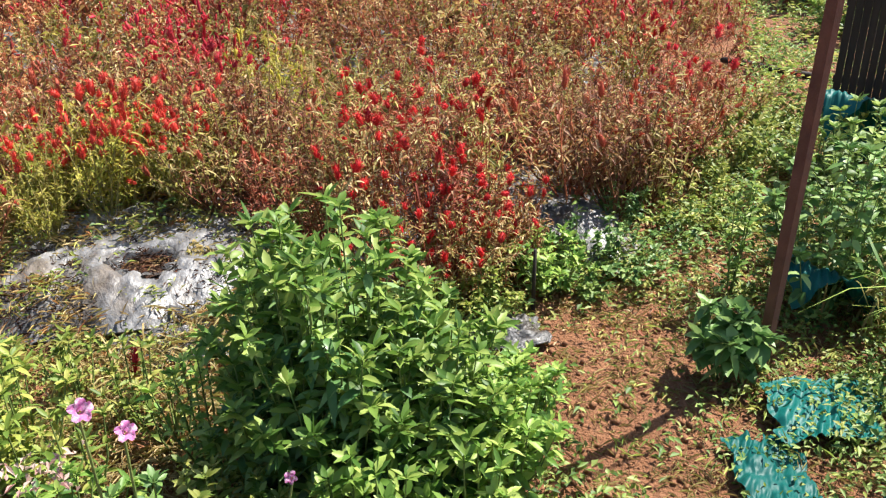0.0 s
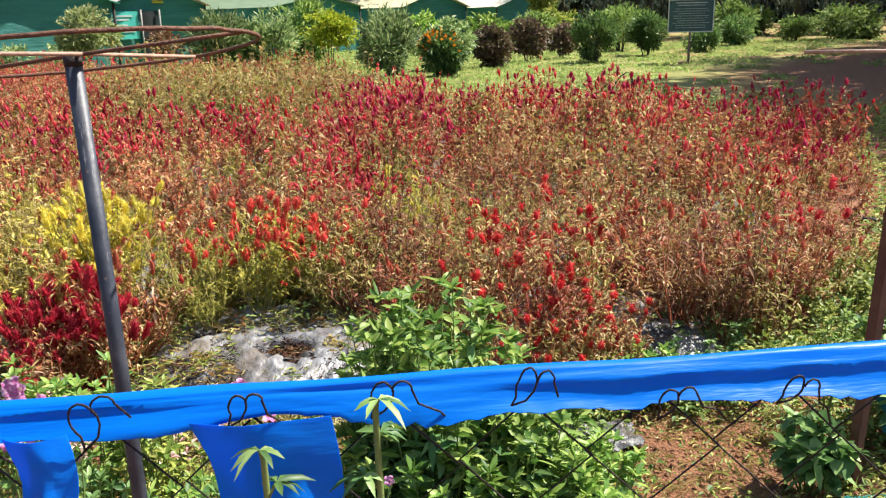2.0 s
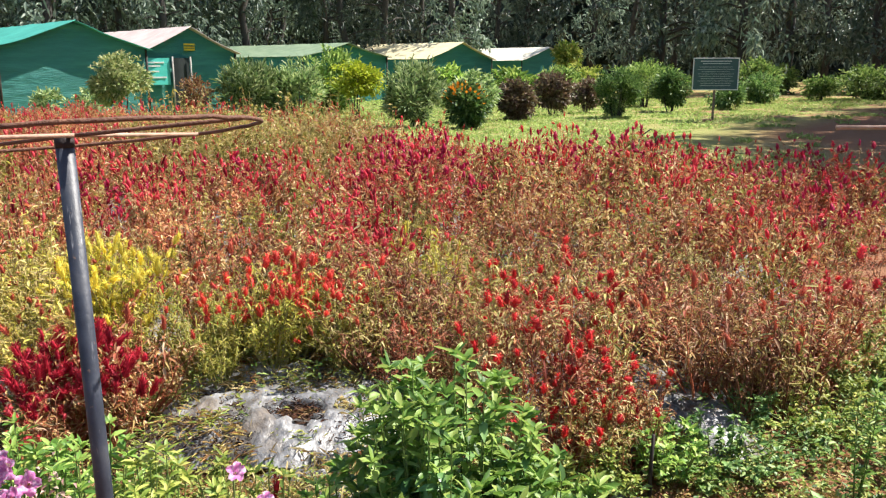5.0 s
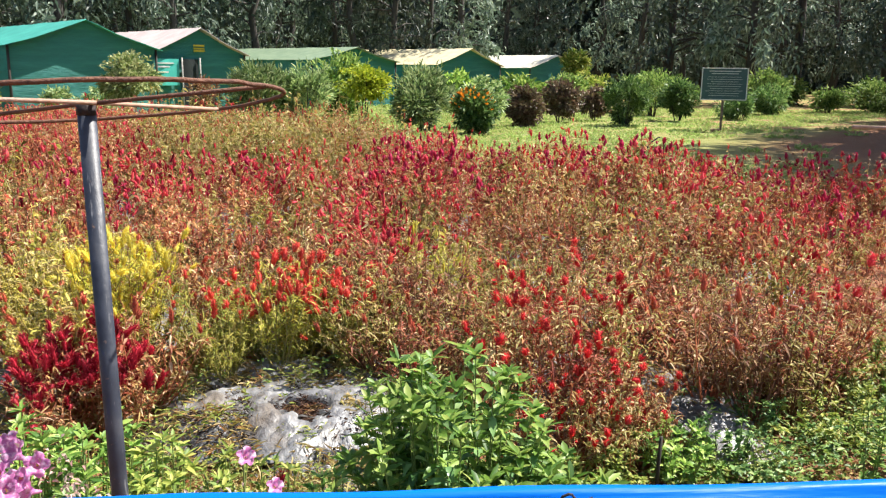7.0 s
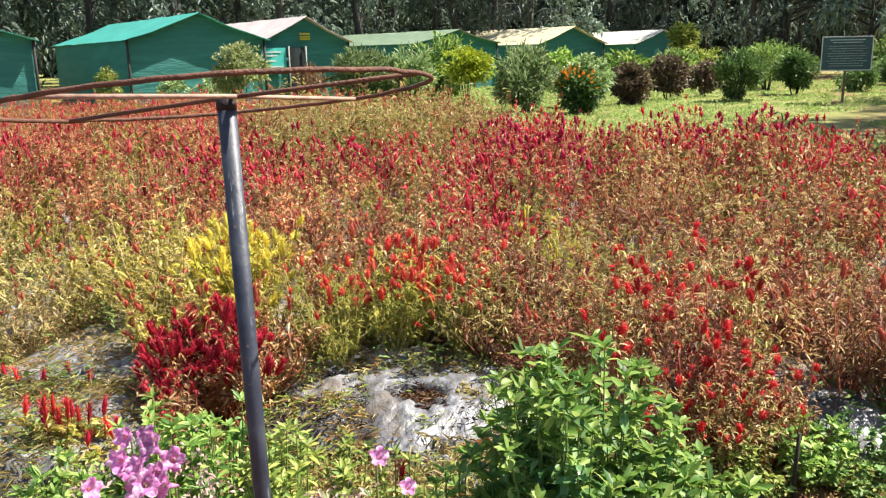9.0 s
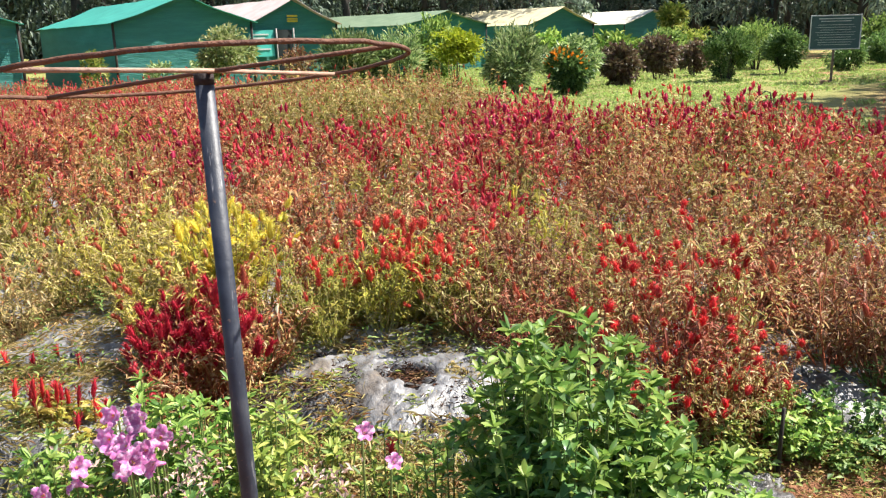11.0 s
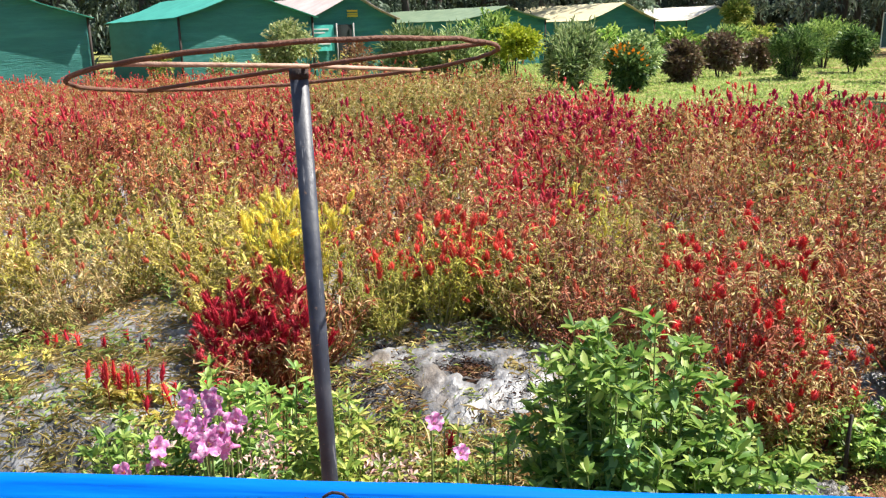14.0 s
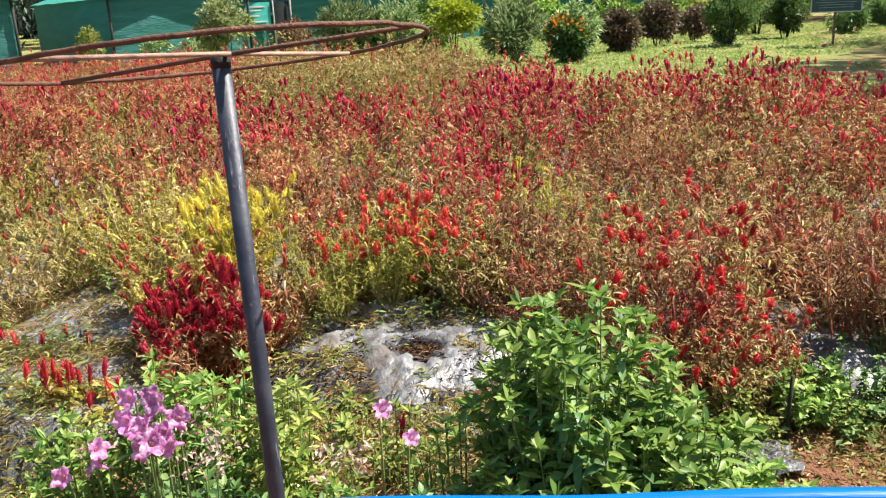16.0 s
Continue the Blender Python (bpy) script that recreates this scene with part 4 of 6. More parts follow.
def shade_house(apex, half, eave, ridge, length, roof_mat, label, banner=False, vent=True):
    """A long tent-like house of green shade cloth on a frame, with a low gabled roof."""
    root = thing("shade_house", label, "shade house", Matrix.Translation((apex[0], apex[1], 0)), "row of shade houses")
    a, c = np.array(ACROSS), np.array(AXIS)

    def wave(p, s=1.0):
        return s * (0.008 * noise.noise(Vector(tuple(p * 0.9))) + 0.012 * noise.noise(Vector((p[0] * 0.8, p[1] * 0.8, p[2] * 5))) + 0.018 * abs(noise.noise(Vector((p[0] * 1.6, p[1] * 1.6, p[2] * 9)))))

    def gable(sgn):
        def place(u, v):
            x = (u - 0.5) * 2 * half
            top = eave + (ridge - eave) * (1 - abs(x) / half) - 0.03
            p = a * x + np.array([0, 0, 1]) * v * top + c * (0 if sgn > 0 else length)
            return p + c * wave(p)
        return place
    part("gable_wall", sheet(60, 44, gable(1), 0.01).mesh("gable_wall", M["shade_green"], True), root)
    part("gable_wall", sheet(8, 6, gable(-1), 0.01).mesh("gable_wall", M["shade_green"], True), root)
    for sgn in (-1, 1):
        def side(u, v, sgn=sgn):
            p = a * sgn * half + c * u * length + np.array([0, 0, 1]) * v * eave
            return p + a * wave(p)
        part("side_wall", sheet(24, 8, side, 0.01).mesh("side_wall", M["shade_green"], True), root)

        def slope(u, v, sgn=sgn):
            over = -0.3 + u * (length + 0.6)
            x = sgn * half * 1.06 * (1 - v)
            z = eave - 0.03 + (ridge - eave + 0.05) * v - 0.05 * math.sin(v * math.pi) * (0.6 + 0.4 * math.cos(over * 3))
            p = a * x + c * over + np.array([0, 0, z])
            p[2] += 0.03 * noise.noise(Vector((p[0] * 1.5, p[1] * 1.5, 0)))
            return p
        part("roof_slope", sheet(24, 8, slope, 0.02).mesh("roof_slope", M[roof_mat], True), root)
    for x in (-half, half):
        p = a * x - c * 0.06
        part("corner_post", tube([p + [0, 0, -0.05], p + [0, 0, eave]], 0.04, 6).mesh("corner_post", M["wood_dark"]), root)
    if banner:
        # a doorway, its interior shade painted as a near-black sheet, with a light post, a turquoise banner beside it,
        # a small yellow plate above
        def quad(x0, x1, z0, z1, off):
            def place(u, v):
                p = a * (x0 + (x1 - x0) * u) - c * (off + 0.02 * math.sin(u * 5)) + np.array([0, 0, z0 + (z1 - z0) * v])
                return p
            return sheet(8, 6, place, 0.015)
        cloth = part("banner", quad(-1.74, -0.80, 1.05, 1.95, 0.14).mesh("banner", M["banner"]), root, "turquoise printed cloth banner")
        for zz, x1 in ((1.80, -1.0), (1.68, -1.15), (1.5, -1.2), (1.3, -0.95)):
            part("writing_bar", quad(-1.64, x1, zz - 0.025, zz + 0.025, 0.17).mesh("writing_bar", M["sign_white"]), cloth)
        door = part("doorway", quad(-0.68, -0.05, 0.0, 1.95, 0.10).mesh("doorway", M["dark_inside"]), root)
        for x in (-0.70, -0.03):
            p = a * x - c * 0.16
            part("door_post", tube([p, p + [0, 0, 2.0]], 0.03, 6).mesh("door_post", M["concrete"]), door)
        for zz in (2.42, 2.32, 2.24):
            part("name_bar", quad(-0.22, 0.2, zz - 0.03, zz + 0.03, 0.1).mesh("name_bar", M["plume_yellow"]), root)
    return root


shade_house((-13.6, 22.3), 2.1, 2.25, 2.95, 9, "roof_green", "shade house of green net under a green roof")
shade_house((-8.44, 27.0), 2.2, 2.22, 3.0, 10, "roof_green", "shade house of wrinkled dark green net under a teal roof")
shade_house((-5.90, 31.0), 1.78, 2.15, 3.0, 10, "roof_pink", "green net shade house with pale pinkish roof and a banner", banner=True)
shade_house((-0.7, 40.0), 2.4, 2.1, 2.68, 12, "roof_olive", "low shade house with a faded olive roof")
shade_house((5.64, 50.0), 2.6, 2.05, 2.98, 13, "roof_cream", "shade house with a yellowed cream roof")
shade_house((13.88, 65.0), 3.0, 2.05, 3.0, 14, "roof_white", "far shade house with a whitish roof")


# ---- wood behind ----
def tree_parts(height, spread, clumps, per, leaf, low):
    trunk, crown = Buf(), Buf()
    pts = [np.array([0, 0, -0.1])]
    for i in range(1, 6):
        pts.append(np.array([rng.normal(0, 0.12 * i), rng.normal(0, 0.12 * i), height * i / 5.6]))
    rad = np.linspace(0.26, 0.07, 6) * height / 12
    t = tube(pts, rad, 7)
    trunk.add(np.concatenate(t.v), np.concatenate(t.f))
    for i in range(clumps):
        h = rng.uniform(low, 1.0) * height
        j = min(4, int(h / height * 5.6))
        f = h / height * 5.6 - j
        stem = pts[j] * (1 - f) + pts[min(5, j + 1)] * f
        a = rng.uniform(0, 2 * np.pi)
        reach = spread * rng.uniform(0.3, 1.0) * (1.15 - 0.6 * abs(h / height - 0.55))
        end = stem + np.array([math.cos(a) * reach, math.sin(a) * reach, rng.uniform(-0.3, 0.8)])
        mid = (stem + end) / 2 + [0, 0, 0.25]
        limb = tube([stem, mid, end], [0.07, 0.045, 0.015], 5)
        trunk.add(np.concatenate(limb.v), np.concatenate(limb.f))
        r = rng.uniform(0.7, 1.5)
        p = end + rng.normal(0, 0.36, (per, 3)) * [r, r, r * 1.1]
        leaves(crown, p, rng.normal(0, 1, (per, 3)) + [0, 0, -0.5], leaf * rng.uniform(0.6, 1.3, per), leaf * 0.36, 0.35)
    return trunk, crown


def build_wood():
    kinds = []
    for _ in range(4):
        a, b = tree_parts(rng.uniform(12, 15), 3.0, 36, 76, 0.39, 0.12)
        kinds.append((a.mesh("trunk", M["bark"], True), b.mesh("crown", M["leaf_forest_lit" if len(kinds) >= 2 else "leaf_forest"])))
    spots = []
    for row, (y0, step, x0, x1) in enumerate(((56, 4.2, -40, 9), (66, 4.2, -46, 60), (76, 4.5, -52, 70), (50, 4.5, 17, 48))):
        for x in np.arange(x0, x1, step):
            spots.append((x + rng.uniform(-1.2, 1.2), y0 + rng.uniform(-2.5, 2.5) + (0.0 if x > -20 else -(x + 20) * -0.35)))
    for x in np.arange(-36, -9, 3.6):
        spots.append((x + rng.uniform(-1, 1), 43 + rng.uniform(-1.5, 1.5) + (x + 9) * 0.3))
    # unseen trees to the right, added to cast shade over the eastern ground
    shade = [(20.5, 19.5), (22.5, 22.5), (25.0, 26.0), (28.0, 29.5), (31.0, 33.5), (34.0, 38.0), (25.0, 20.0), (29.0, 25.0), (33.0, 29.0), (21.5, 15.5), (23.5, 18.0), (20.0, 16.5), (26.5, 22.0), (24.0, 23.6), (27.0, 27.0), (30.0, 30.5), (31.0, 27.0), (22.0, 19.8), (19.0, 14.5)]
    spots += shade
    for x, y in spots:
        if math.hypot(x - 13.9, y - 65) < 5 or math.hypot(x - 5.6, y - 50) < 5 or math.hypot(x - 8, y - 73) < 4:
            continue
        # more of the paler crowns to the right, where haze and sun are painted in
        tr, cr = kinds[int(rng.integers(0, 4)) if x < 8 else int(rng.integers(1, 4))]
        root = thing("woodland_tree", "tall dark leafy tree in the shaded wood", "tree", pose(x, y, 0, 0, 0, rng.uniform(0, 360)), "wood behind the sheds")
        s = rng.uniform(0.85, 1.2) if (x, y) not in shade else rng.uniform(1.25, 1.45)
        root.scale = (s, s, s)
        part("trunk", tr, root)
        part("crown", cr, root)
    # the depth of the wood
    b = Buf()
    k = 22000
    p = np.stack([rng.uniform(-90, 110, k), rng.uniform(84, 92, k), rng.uniform(0, 22, k) ** 1.0], 1)
    leaves(b, p, rng.normal(0, 1, (k, 3)), rng.uniform(0.9, 1.8, k), 0.75, 0.3)
    tagged(new("far_wood", b.mesh("far_wood", M["leaf_forest"])), "dense dark foliage deep in the wood", "wood", kind="stuff")

    def wall(u, v):
        a = -2.2 + u * 4.4
        r = 108 + 3 * noise.noise(Vector((u * 30, v * 4, 0)))
        return math.sin(a) * r, 10 + math.cos(a) * r, -0.5 + v * (21 + 4 * noise.noise(Vector((u * 40, 2, 5))))
    tagged(new("backdrop", sheet(90, 8, wall).mesh("backdrop", M["leaf_forest"], True)), "far dark treeline closing the view", "treeline", kind="structure")


build_wood()


# ---- lawn grass ----
def build_lawn():
    b = Buf()
    k = 46000
    x, y = rng.uniform(-6, 32, k), rng.uniform(11.5, 42, k)
    dens = np.array([noise.noise(Vector((p * 0.9, q * 0.9, 0))) for p, q in zip(x, y)])
    ok = np.array([(not in_poly(p, q, FIELD)) and (d > -0.15 or p < 7) and not (p > 7.5 and q < 1.05 * p + 12 and d < 0.42) for p, q, d in zip(x, y, dens)])
    x, y = x[ok], y[ok]
    q = np.repeat(np.arange(len(x)), 4)
    n = len(q)
    p = np.stack([x[q] + rng.normal(0, 0.05, n), y[q] + rng.normal(0, 0.05, n), np.zeros(n)], 1)
    leaves(b, p, rng.normal(0, 0.6, (n, 3)) * [1, 1, 0] + [0, 0, 1], rng.uniform(0.06, 0.2, n) * np.repeat(0.6 + 1.2 * np.clip(dens[ok], 0, 1), 4), 0.035, 0.3)
    tagged(new("lawn_grass", b.mesh("lawn_grass", M["grass_lawn"])), "sunlit yellow-green grass and low weeds", "grass", kind="stuff")


build_lawn()


# ---- signboard on the lawn ----
def build_sign():
    root = thing("signboard", "dark green notice board with white lettering on a thin post", "sign", pose(10.78, 25.0, 0, 0, 0, -8))
    part("post", box(-0.03, 0.03, -0.03, 0.03, -0.1, 1.0), root, mat=M["wood_grey"])
    board = part("board", box(-0.66, 0.66, -0.045, -0.005, 0.965, 1.885, 0.008), root, mat=M["sign_green"])
    for x0, x1, z0, z1 in ((-0.68, 0.68, 1.872, 1.90), (-0.68, 0.68, 0.95, 0.978), (-0.68, -0.652, 0.98, 1.87), (0.652, 0.68, 0.98, 1.87)):
        part("frame_strip", box(x0, x1, -0.058, -0.04, z0, z1, 0.002), board, mat=M["sign_white"])
    rows = [(1.80, 0.46, 0.024), (1.73, 0.40, 0.018)] + [(1.63 - 0.068 * i, 0.48 + 0.07 * math.sin(i * 2.3), 0.009) for i in range(9)]
    for z, half, h in rows:
        part("writing_bar", box(-half, half, -0.052, -0.046, z - h / 2, z + h / 2, 0), board, mat=M["sign_text"])
    part("footing", box(-0.28, -0.04, -0.15, 0.12, -0.05, 0.10, 0.03), root, mat=M["litter"])


build_sign()


# ---- hoop stand, rust post ----
def hoop_points(c, r, nrm, n=48, start=0.0, stop=2 * math.pi):
    nrm = Vector(nrm).normalized()
    e1 = nrm.cross(Vector((0, 1, 0))).normalized()
    e2 = nrm.cross(e1)
    return [tuple(Vector(c) + (e1 * math.cos(a) + e2 * math.sin(a)) * r) for a in np.linspace(start, stop, n, endpoint=False)]


HOOP_C, HOOP_R, HOOP_N = (0.215, 1.255, 1.613), 0.238, (-0.084, 0.111, 1.0)


def build_hoop_stand():
    root = thing("hoop_stand", "dark grey steel pipe carrying a rusty rebar hoop with cross bars", "plant support", pose(0, 0, 0))
    pole = tube([(0.236, 1.272, -0.2), (0.232, 1.272, 0.5), (0.227, 1.272, 1.07), (0.219, 1.272, 1.609)], 0.0108, 16)
    part("pole", pole.mesh("pole", M["pole_paint"], True), root, "dark blue-grey painted steel pipe")
    part("collar", tube([(0.219, 1.272, 1.600), (0.219, 1.272, 1.6125)], 0.0114, 16).mesh("collar", M["wire"]), root)
    ring = [(x + rng.normal(0, 0.0004), y + rng.normal(0, 0.0004), z + rng.normal(0, 0.0005)) for x, y, z in hoop_points(HOOP_C, HOOP_R, HOOP_N, 60)]
    part("hoop", tube(ring, 0.0026, 7, True).mesh("hoop", M["rust"], True), root, "rusty rebar hoop")
    for p, q, mt, lb in (((0.118, 1.043, 1.628), (0.338, 1.458, 1.600), "rust_light", "pale worn cross bar"), ((-0.006, 1.348, 1.584), (0.440, 1.190, 1.638), "rust", "rusty cross bar")):
        part("cross_bar", tube([p, ((p[0] + q[0]) / 2, (p[1] + q[1]) / 2, (p[2] + q[2]) / 2 + 0.002), q], 0.0026, 7).mesh("cross_bar", M[mt], True), root, lb)


build_hoop_stand()


def build_rust_post():
    root = thing("rust_post", "leaning red-brown angle iron post with a pale rod across its top", "fence post", pose(2.258, 2.58, 0))
    # an angle iron: two flanges
    for nm, bm in (("flange", box(-0.017, 0.017, -0.003, 0.003, -0.2, 1.51, 0.001)), ("flange", box(-0.017, -0.012, 0.003, 0.034, -0.2, 1.51, 0.001))):
        ob = part(nm, bm, root, mat=M["rust_post"])
        ob.matrix_basis = pose(0, 0, 0, 0, 2.3, 18)
    part("cross_rod", tube([(-0.378, -0.08, 1.523), (0.0, -0.015, 1.515), (0.42, 0.06, 1.507)], 0.006, 7).mesh("cross_rod", M["rust_light"], True), root, "pale worn rod")


build_rust_post()


# ---- fence with the blue strip ----
FENCE_Y = 0.745


def fence_top(x):
    return 1.3745 + 0.009 * (x - 0.3) + 0.002 * math.sin(x * 5)


def build_fence():
    root = thing("chain_link_fence", "rusty chain link fence with twisted top knots", "fence", pose(0, 0, 0))
    x0, x1, pitch = -2.2, 3.4, 0.107
    mesh_b, knots = Buf(), Buf()
    k = int((x1 - x0) / pitch)
    for i in range(k):
        x = x0 + i * pitch
        zt = fence_top(x) - 0.018
        # zigzag wires going down
        for s in (-1, 1):
            pts, z, side = [], zt, 0
            for j in range(26):
                pts.append((x + (0.5 * pitch * s if j % 2 else 0.0) + rng.normal(0, 0.001), FENCE_Y - 0.004 * s * (1 if j % 2 else -1), zt - j * 0.052))
            t = tube(pts, 0.0011, 4)
            mesh_b.add(np.concatenate(t.v), np.concatenate(t.f))
    part("netting", mesh_b.mesh("netting", M["wire"]), root, "rusty diamond wire netting")
    for i in range(k):
        x = x0 + i * pitch + 0.003
        z = fence_top(x) - 0.010
        w, tall = 0.019 * rng.uniform(0.8, 1.15), rng.uniform(0.6, 1.0)
        x += rng.normal(0, 0.006)
        kb = Buf()
        y = FENCE_Y - 0.026
        loop, hook = [], []
        for a in np.linspace(radians(222), radians(-15), 13):
            loop.append((x - 0.5 * w + 0.5 * w * math.cos(a), y - 0.003 - 0.002 * math.sin(a), z - 0.006 + 0.019 * tall * math.sin(a)))
        loop += [(x - 0.3 * w, y - 0.001, z - 0.020), (x - 0.95 * w, y, z - 0.028)]
        loop.insert(0, (x - 0.95 * w, y, z - 0.028))
        for a in np.linspace(radians(190), radians(5), 10):
            hook.append((x + 0.4 * w + 0.45 * w * math.cos(a), y - 0.006, z + 0.002 + 0.011 * tall * math.sin(a)))
        hook += [(x + w * rng.uniform(1.1, 1.4), y - 0.003, z - 0.012)]
        if rng.random() < 0.7:
            hook += [(x + w * rng.uniform(2.0, 2.6), y + 0.002, z - rng.uniform(0.016, 0.024)), (x + w * rng.uniform(2.8, 3.2), y + 0.004, z - 0.034)]
        tilt, cx, cz = radians(rng.uniform(-28, 22)), x, z
        lift = 0.020 if 0.3 < x < 0.7 else (0.011 if x < 0.5 else 0.0)
        grow = rng.uniform(0.7, 1.0)
        for path in (loop, hook):
            path = [(cx + grow * ((px - cx) * math.cos(tilt) - (pz - cz) * math.sin(tilt)) + rng.normal(0, 0.0003), py, cz + lift + grow * ((px - cx) * math.sin(tilt) + (pz - cz) * math.cos(tilt)) + rng.normal(0, 0.0003)) for px, py, pz in path]
            t = tube(path, 0.0009, 6)
            kb.add(np.concatenate(t.v), np.concatenate(t.f))
        part("twist_knot", kb.mesh("twist_knot", M["wire"], True), root)
    for x in (-2.1, 3.3):
        part("post", tube([(x, FENCE_Y + 0.03, -0.2), (x, FENCE_Y + 0.03, 1.42)], 0.025, 10).mesh("post", M["rust_post"], True), root)


build_fence()


def build_strip():
    def place(u, v):
        x = -2.2 + u * 5.6
        # folded over the top wire: front face, top, back
        z = fence_top(x) + 0.006
        a = v * 3.2 - 0.2
        d = 0.016 + 0.007 * min(1, max(0, (x - 0.5) / 0.5)) + 0.008 * noise.noise(Vector((x * 9, 0, 3))) + 0.007 * abs(noise.noise(Vector((x * 55, 0, 8)))) * (1 if x > 0.55 else 0.3)
        wob = 0.005 * noise.noise(Vector((x * 7, v * 4, 0))) + 0.0025 * (0.5 - abs(noise.noise(Vector((x * 5 + v * 3, v * 11, 6)))))
        if a < 1:
            ridge = 0.0018 * math.exp(-((a - 0.70 + 0.15 * noise.noise(Vector((x * 4, 0, 0)))) / 0.06) ** 2)
            return x, FENCE_Y - 0.006 - 0.75 * d * (1 - a) + wob - ridge, z - d * (1 - a) + ridge
        if a < 2:
            t = (a - 1) * math.pi
            return x, FENCE_Y - 0.006 * math.cos(t), z + 0.003 * math.sin(t) + wob * 0.5
        return x, FENCE_Y + 0.006 + 0.004 * (a - 2) + wob, z - 0.010 * (a - 2)
    root = thing("blue_strip", "bright blue plastic strip folded over the fence top, torn below", "plastic strip", pose(0, 0, 0))
    part("band", sheet(700, 26, place, 0.0006).mesh("band", M["blue_tape"], True), root)
    # hanging tatters, each with its own outline
    for cx, w, drop, lean in ((0.325, 0.045, 0.10, 0.02), (0.485, 0.105, 0.16, 0.03), (1.25, 0.1, 0.05, 0.0), (0.02, 0.12, 0.07, 0.02), (-0.4, 0.1, 0.09, -0.02)):
        def flap(u, v, cx=cx, w=w, drop=drop, lean=lean):
            x = cx + (u - 0.5) * w * (1 - 0.35 * v) + lean * v + 0.004 * math.sin(v * 7)
            d = 0.010 + drop * v * (1 - 0.25 * math.sin(u * 9 + cx * 30))
            return x, FENCE_Y - 0.020 - 0.03 * v - 0.006 * math.sin(u * 3.1) + 0.008 * noise.noise(Vector((x * 20, v * 3, 1))), fence_top(cx) - d
        part("tatter", sheet(10, 10, flap, 0.001).mesh("tatter", M["blue_tape"], True), root)


build_strip()


# ---- plants near the fence ----
def leafy_plant(name, label, x, y, height, spread, stems, per, leaf, width, leaf_mat, stem_mat="stem_green", low=0.25, whorl=8, upright=0.55, old_mat=""):
    """An upright herb: several stems, leaves along them and a rosette at each tip."""
    root = thing(name, label, "plant", pose(x, y, ground_z(x, y) - 0.02))
    sb, lb = Buf(), Buf()
    a, r = rng.uniform(0, 2 * np.pi, stems), rng.uniform(0, 1, stems) ** 0.55
    out = np.stack([np.cos(a), np.sin(a), 0 * a], 1)
    base = out * (0.10 * spread * r)[:, None]
    h = height * (1.0 - 0.38 * r**3) * rng.uniform(0.70, 1.0, stems)
    top = out * (spread * r)[:, None] + np.array([0, 0, 1]) * h[:, None]
    knee = base * 0.5 + top * 0.5 + out * (spread * 0.10)[..., None] if np.ndim(spread) else (base + top) / 2 + out * 0.12 * spread
    sticks(sb, base, knee, 0.0045, 0.0032, 4)
    sticks(sb, knee, top, 0.0032, 0.0016, 4)
    k = stems * per
    i, f = rng.integers(0, stems, k), rng.uniform(low, 1.0, k)[:, None]
    p = np.where(f < 0.5, base[i] + (knee[i] - base[i]) * 2 * f, knee[i] + (top[i] - knee[i]) * (2 * f - 1))
    ld, ll, lw, lo = rng.normal(0, 1, (k, 3)) * [1, 1, 0.3] + [0, 0, upright], leaf * rng.uniform(0.6, 1.15, k), width * rng.uniform(0.7, 1.15, k), rng.uniform(0, 0.5, (k, 1))
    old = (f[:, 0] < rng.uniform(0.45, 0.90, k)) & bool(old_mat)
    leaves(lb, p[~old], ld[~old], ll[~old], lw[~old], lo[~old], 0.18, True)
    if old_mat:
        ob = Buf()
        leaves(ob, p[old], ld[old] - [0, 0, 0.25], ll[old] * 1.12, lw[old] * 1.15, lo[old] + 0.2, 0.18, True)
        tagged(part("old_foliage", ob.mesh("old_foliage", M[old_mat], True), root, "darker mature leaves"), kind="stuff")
    i = np.repeat(np.arange(stems), whorl)
    k = len(i)
    wa = np.tile(np.arange(whorl) * 2.4, stems) + rng.uniform(0, 1, k)
    leaves(lb, top[i] - [0, 0, 0.01], np.stack([np.cos(wa), np.sin(wa), rng.uniform(0.3, 1.3, k)], 1), leaf * rng.uniform(0.45, 1.0, k), width * rng.uniform(0.6, 1.0, k), rng.uniform(0.0, 0.35, (k, 1)), 0.18, True)
    tagged(part("stalk", sb.mesh("stalk", M[stem_mat]), root), kind="stuff")
    tagged(part("foliage", lb.mesh("foliage", M[leaf_mat], True), root), kind="stuff")
    return root


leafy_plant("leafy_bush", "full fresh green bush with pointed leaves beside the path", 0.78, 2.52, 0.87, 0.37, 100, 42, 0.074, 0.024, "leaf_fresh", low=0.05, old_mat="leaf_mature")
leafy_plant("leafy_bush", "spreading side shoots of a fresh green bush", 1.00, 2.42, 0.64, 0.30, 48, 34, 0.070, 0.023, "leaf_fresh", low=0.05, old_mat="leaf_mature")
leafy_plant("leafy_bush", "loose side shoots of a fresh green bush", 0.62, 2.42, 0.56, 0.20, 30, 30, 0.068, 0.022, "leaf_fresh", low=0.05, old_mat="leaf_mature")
for _x, _y, _h in ((0.80, 2.12, 0.44), (1.06, 2.16, 0.40), (1.20, 2.30, 0.42), (0.60, 2.14, 0.36)):
    leafy_plant("leafy_bush", "young light green shoots at the foot of a bush", _x, _y, _h, 0.19, 18, 20, 0.062, 0.022, "leaf_fresh", low=0.2)
leafy_plant("leafy_bush", "low green sprouts at the foot of the bush", 1.24, 2.44, 0.46, 0.22, 40, 26, 0.052, 0.017, "leaf_fresh")
leafy_plant("weed_clump", "thin light green sprigs beside the full bush", 0.42, 2.62, 0.55, 0.14, 9, 18, 0.055, 0.017, "leaf_fresh")
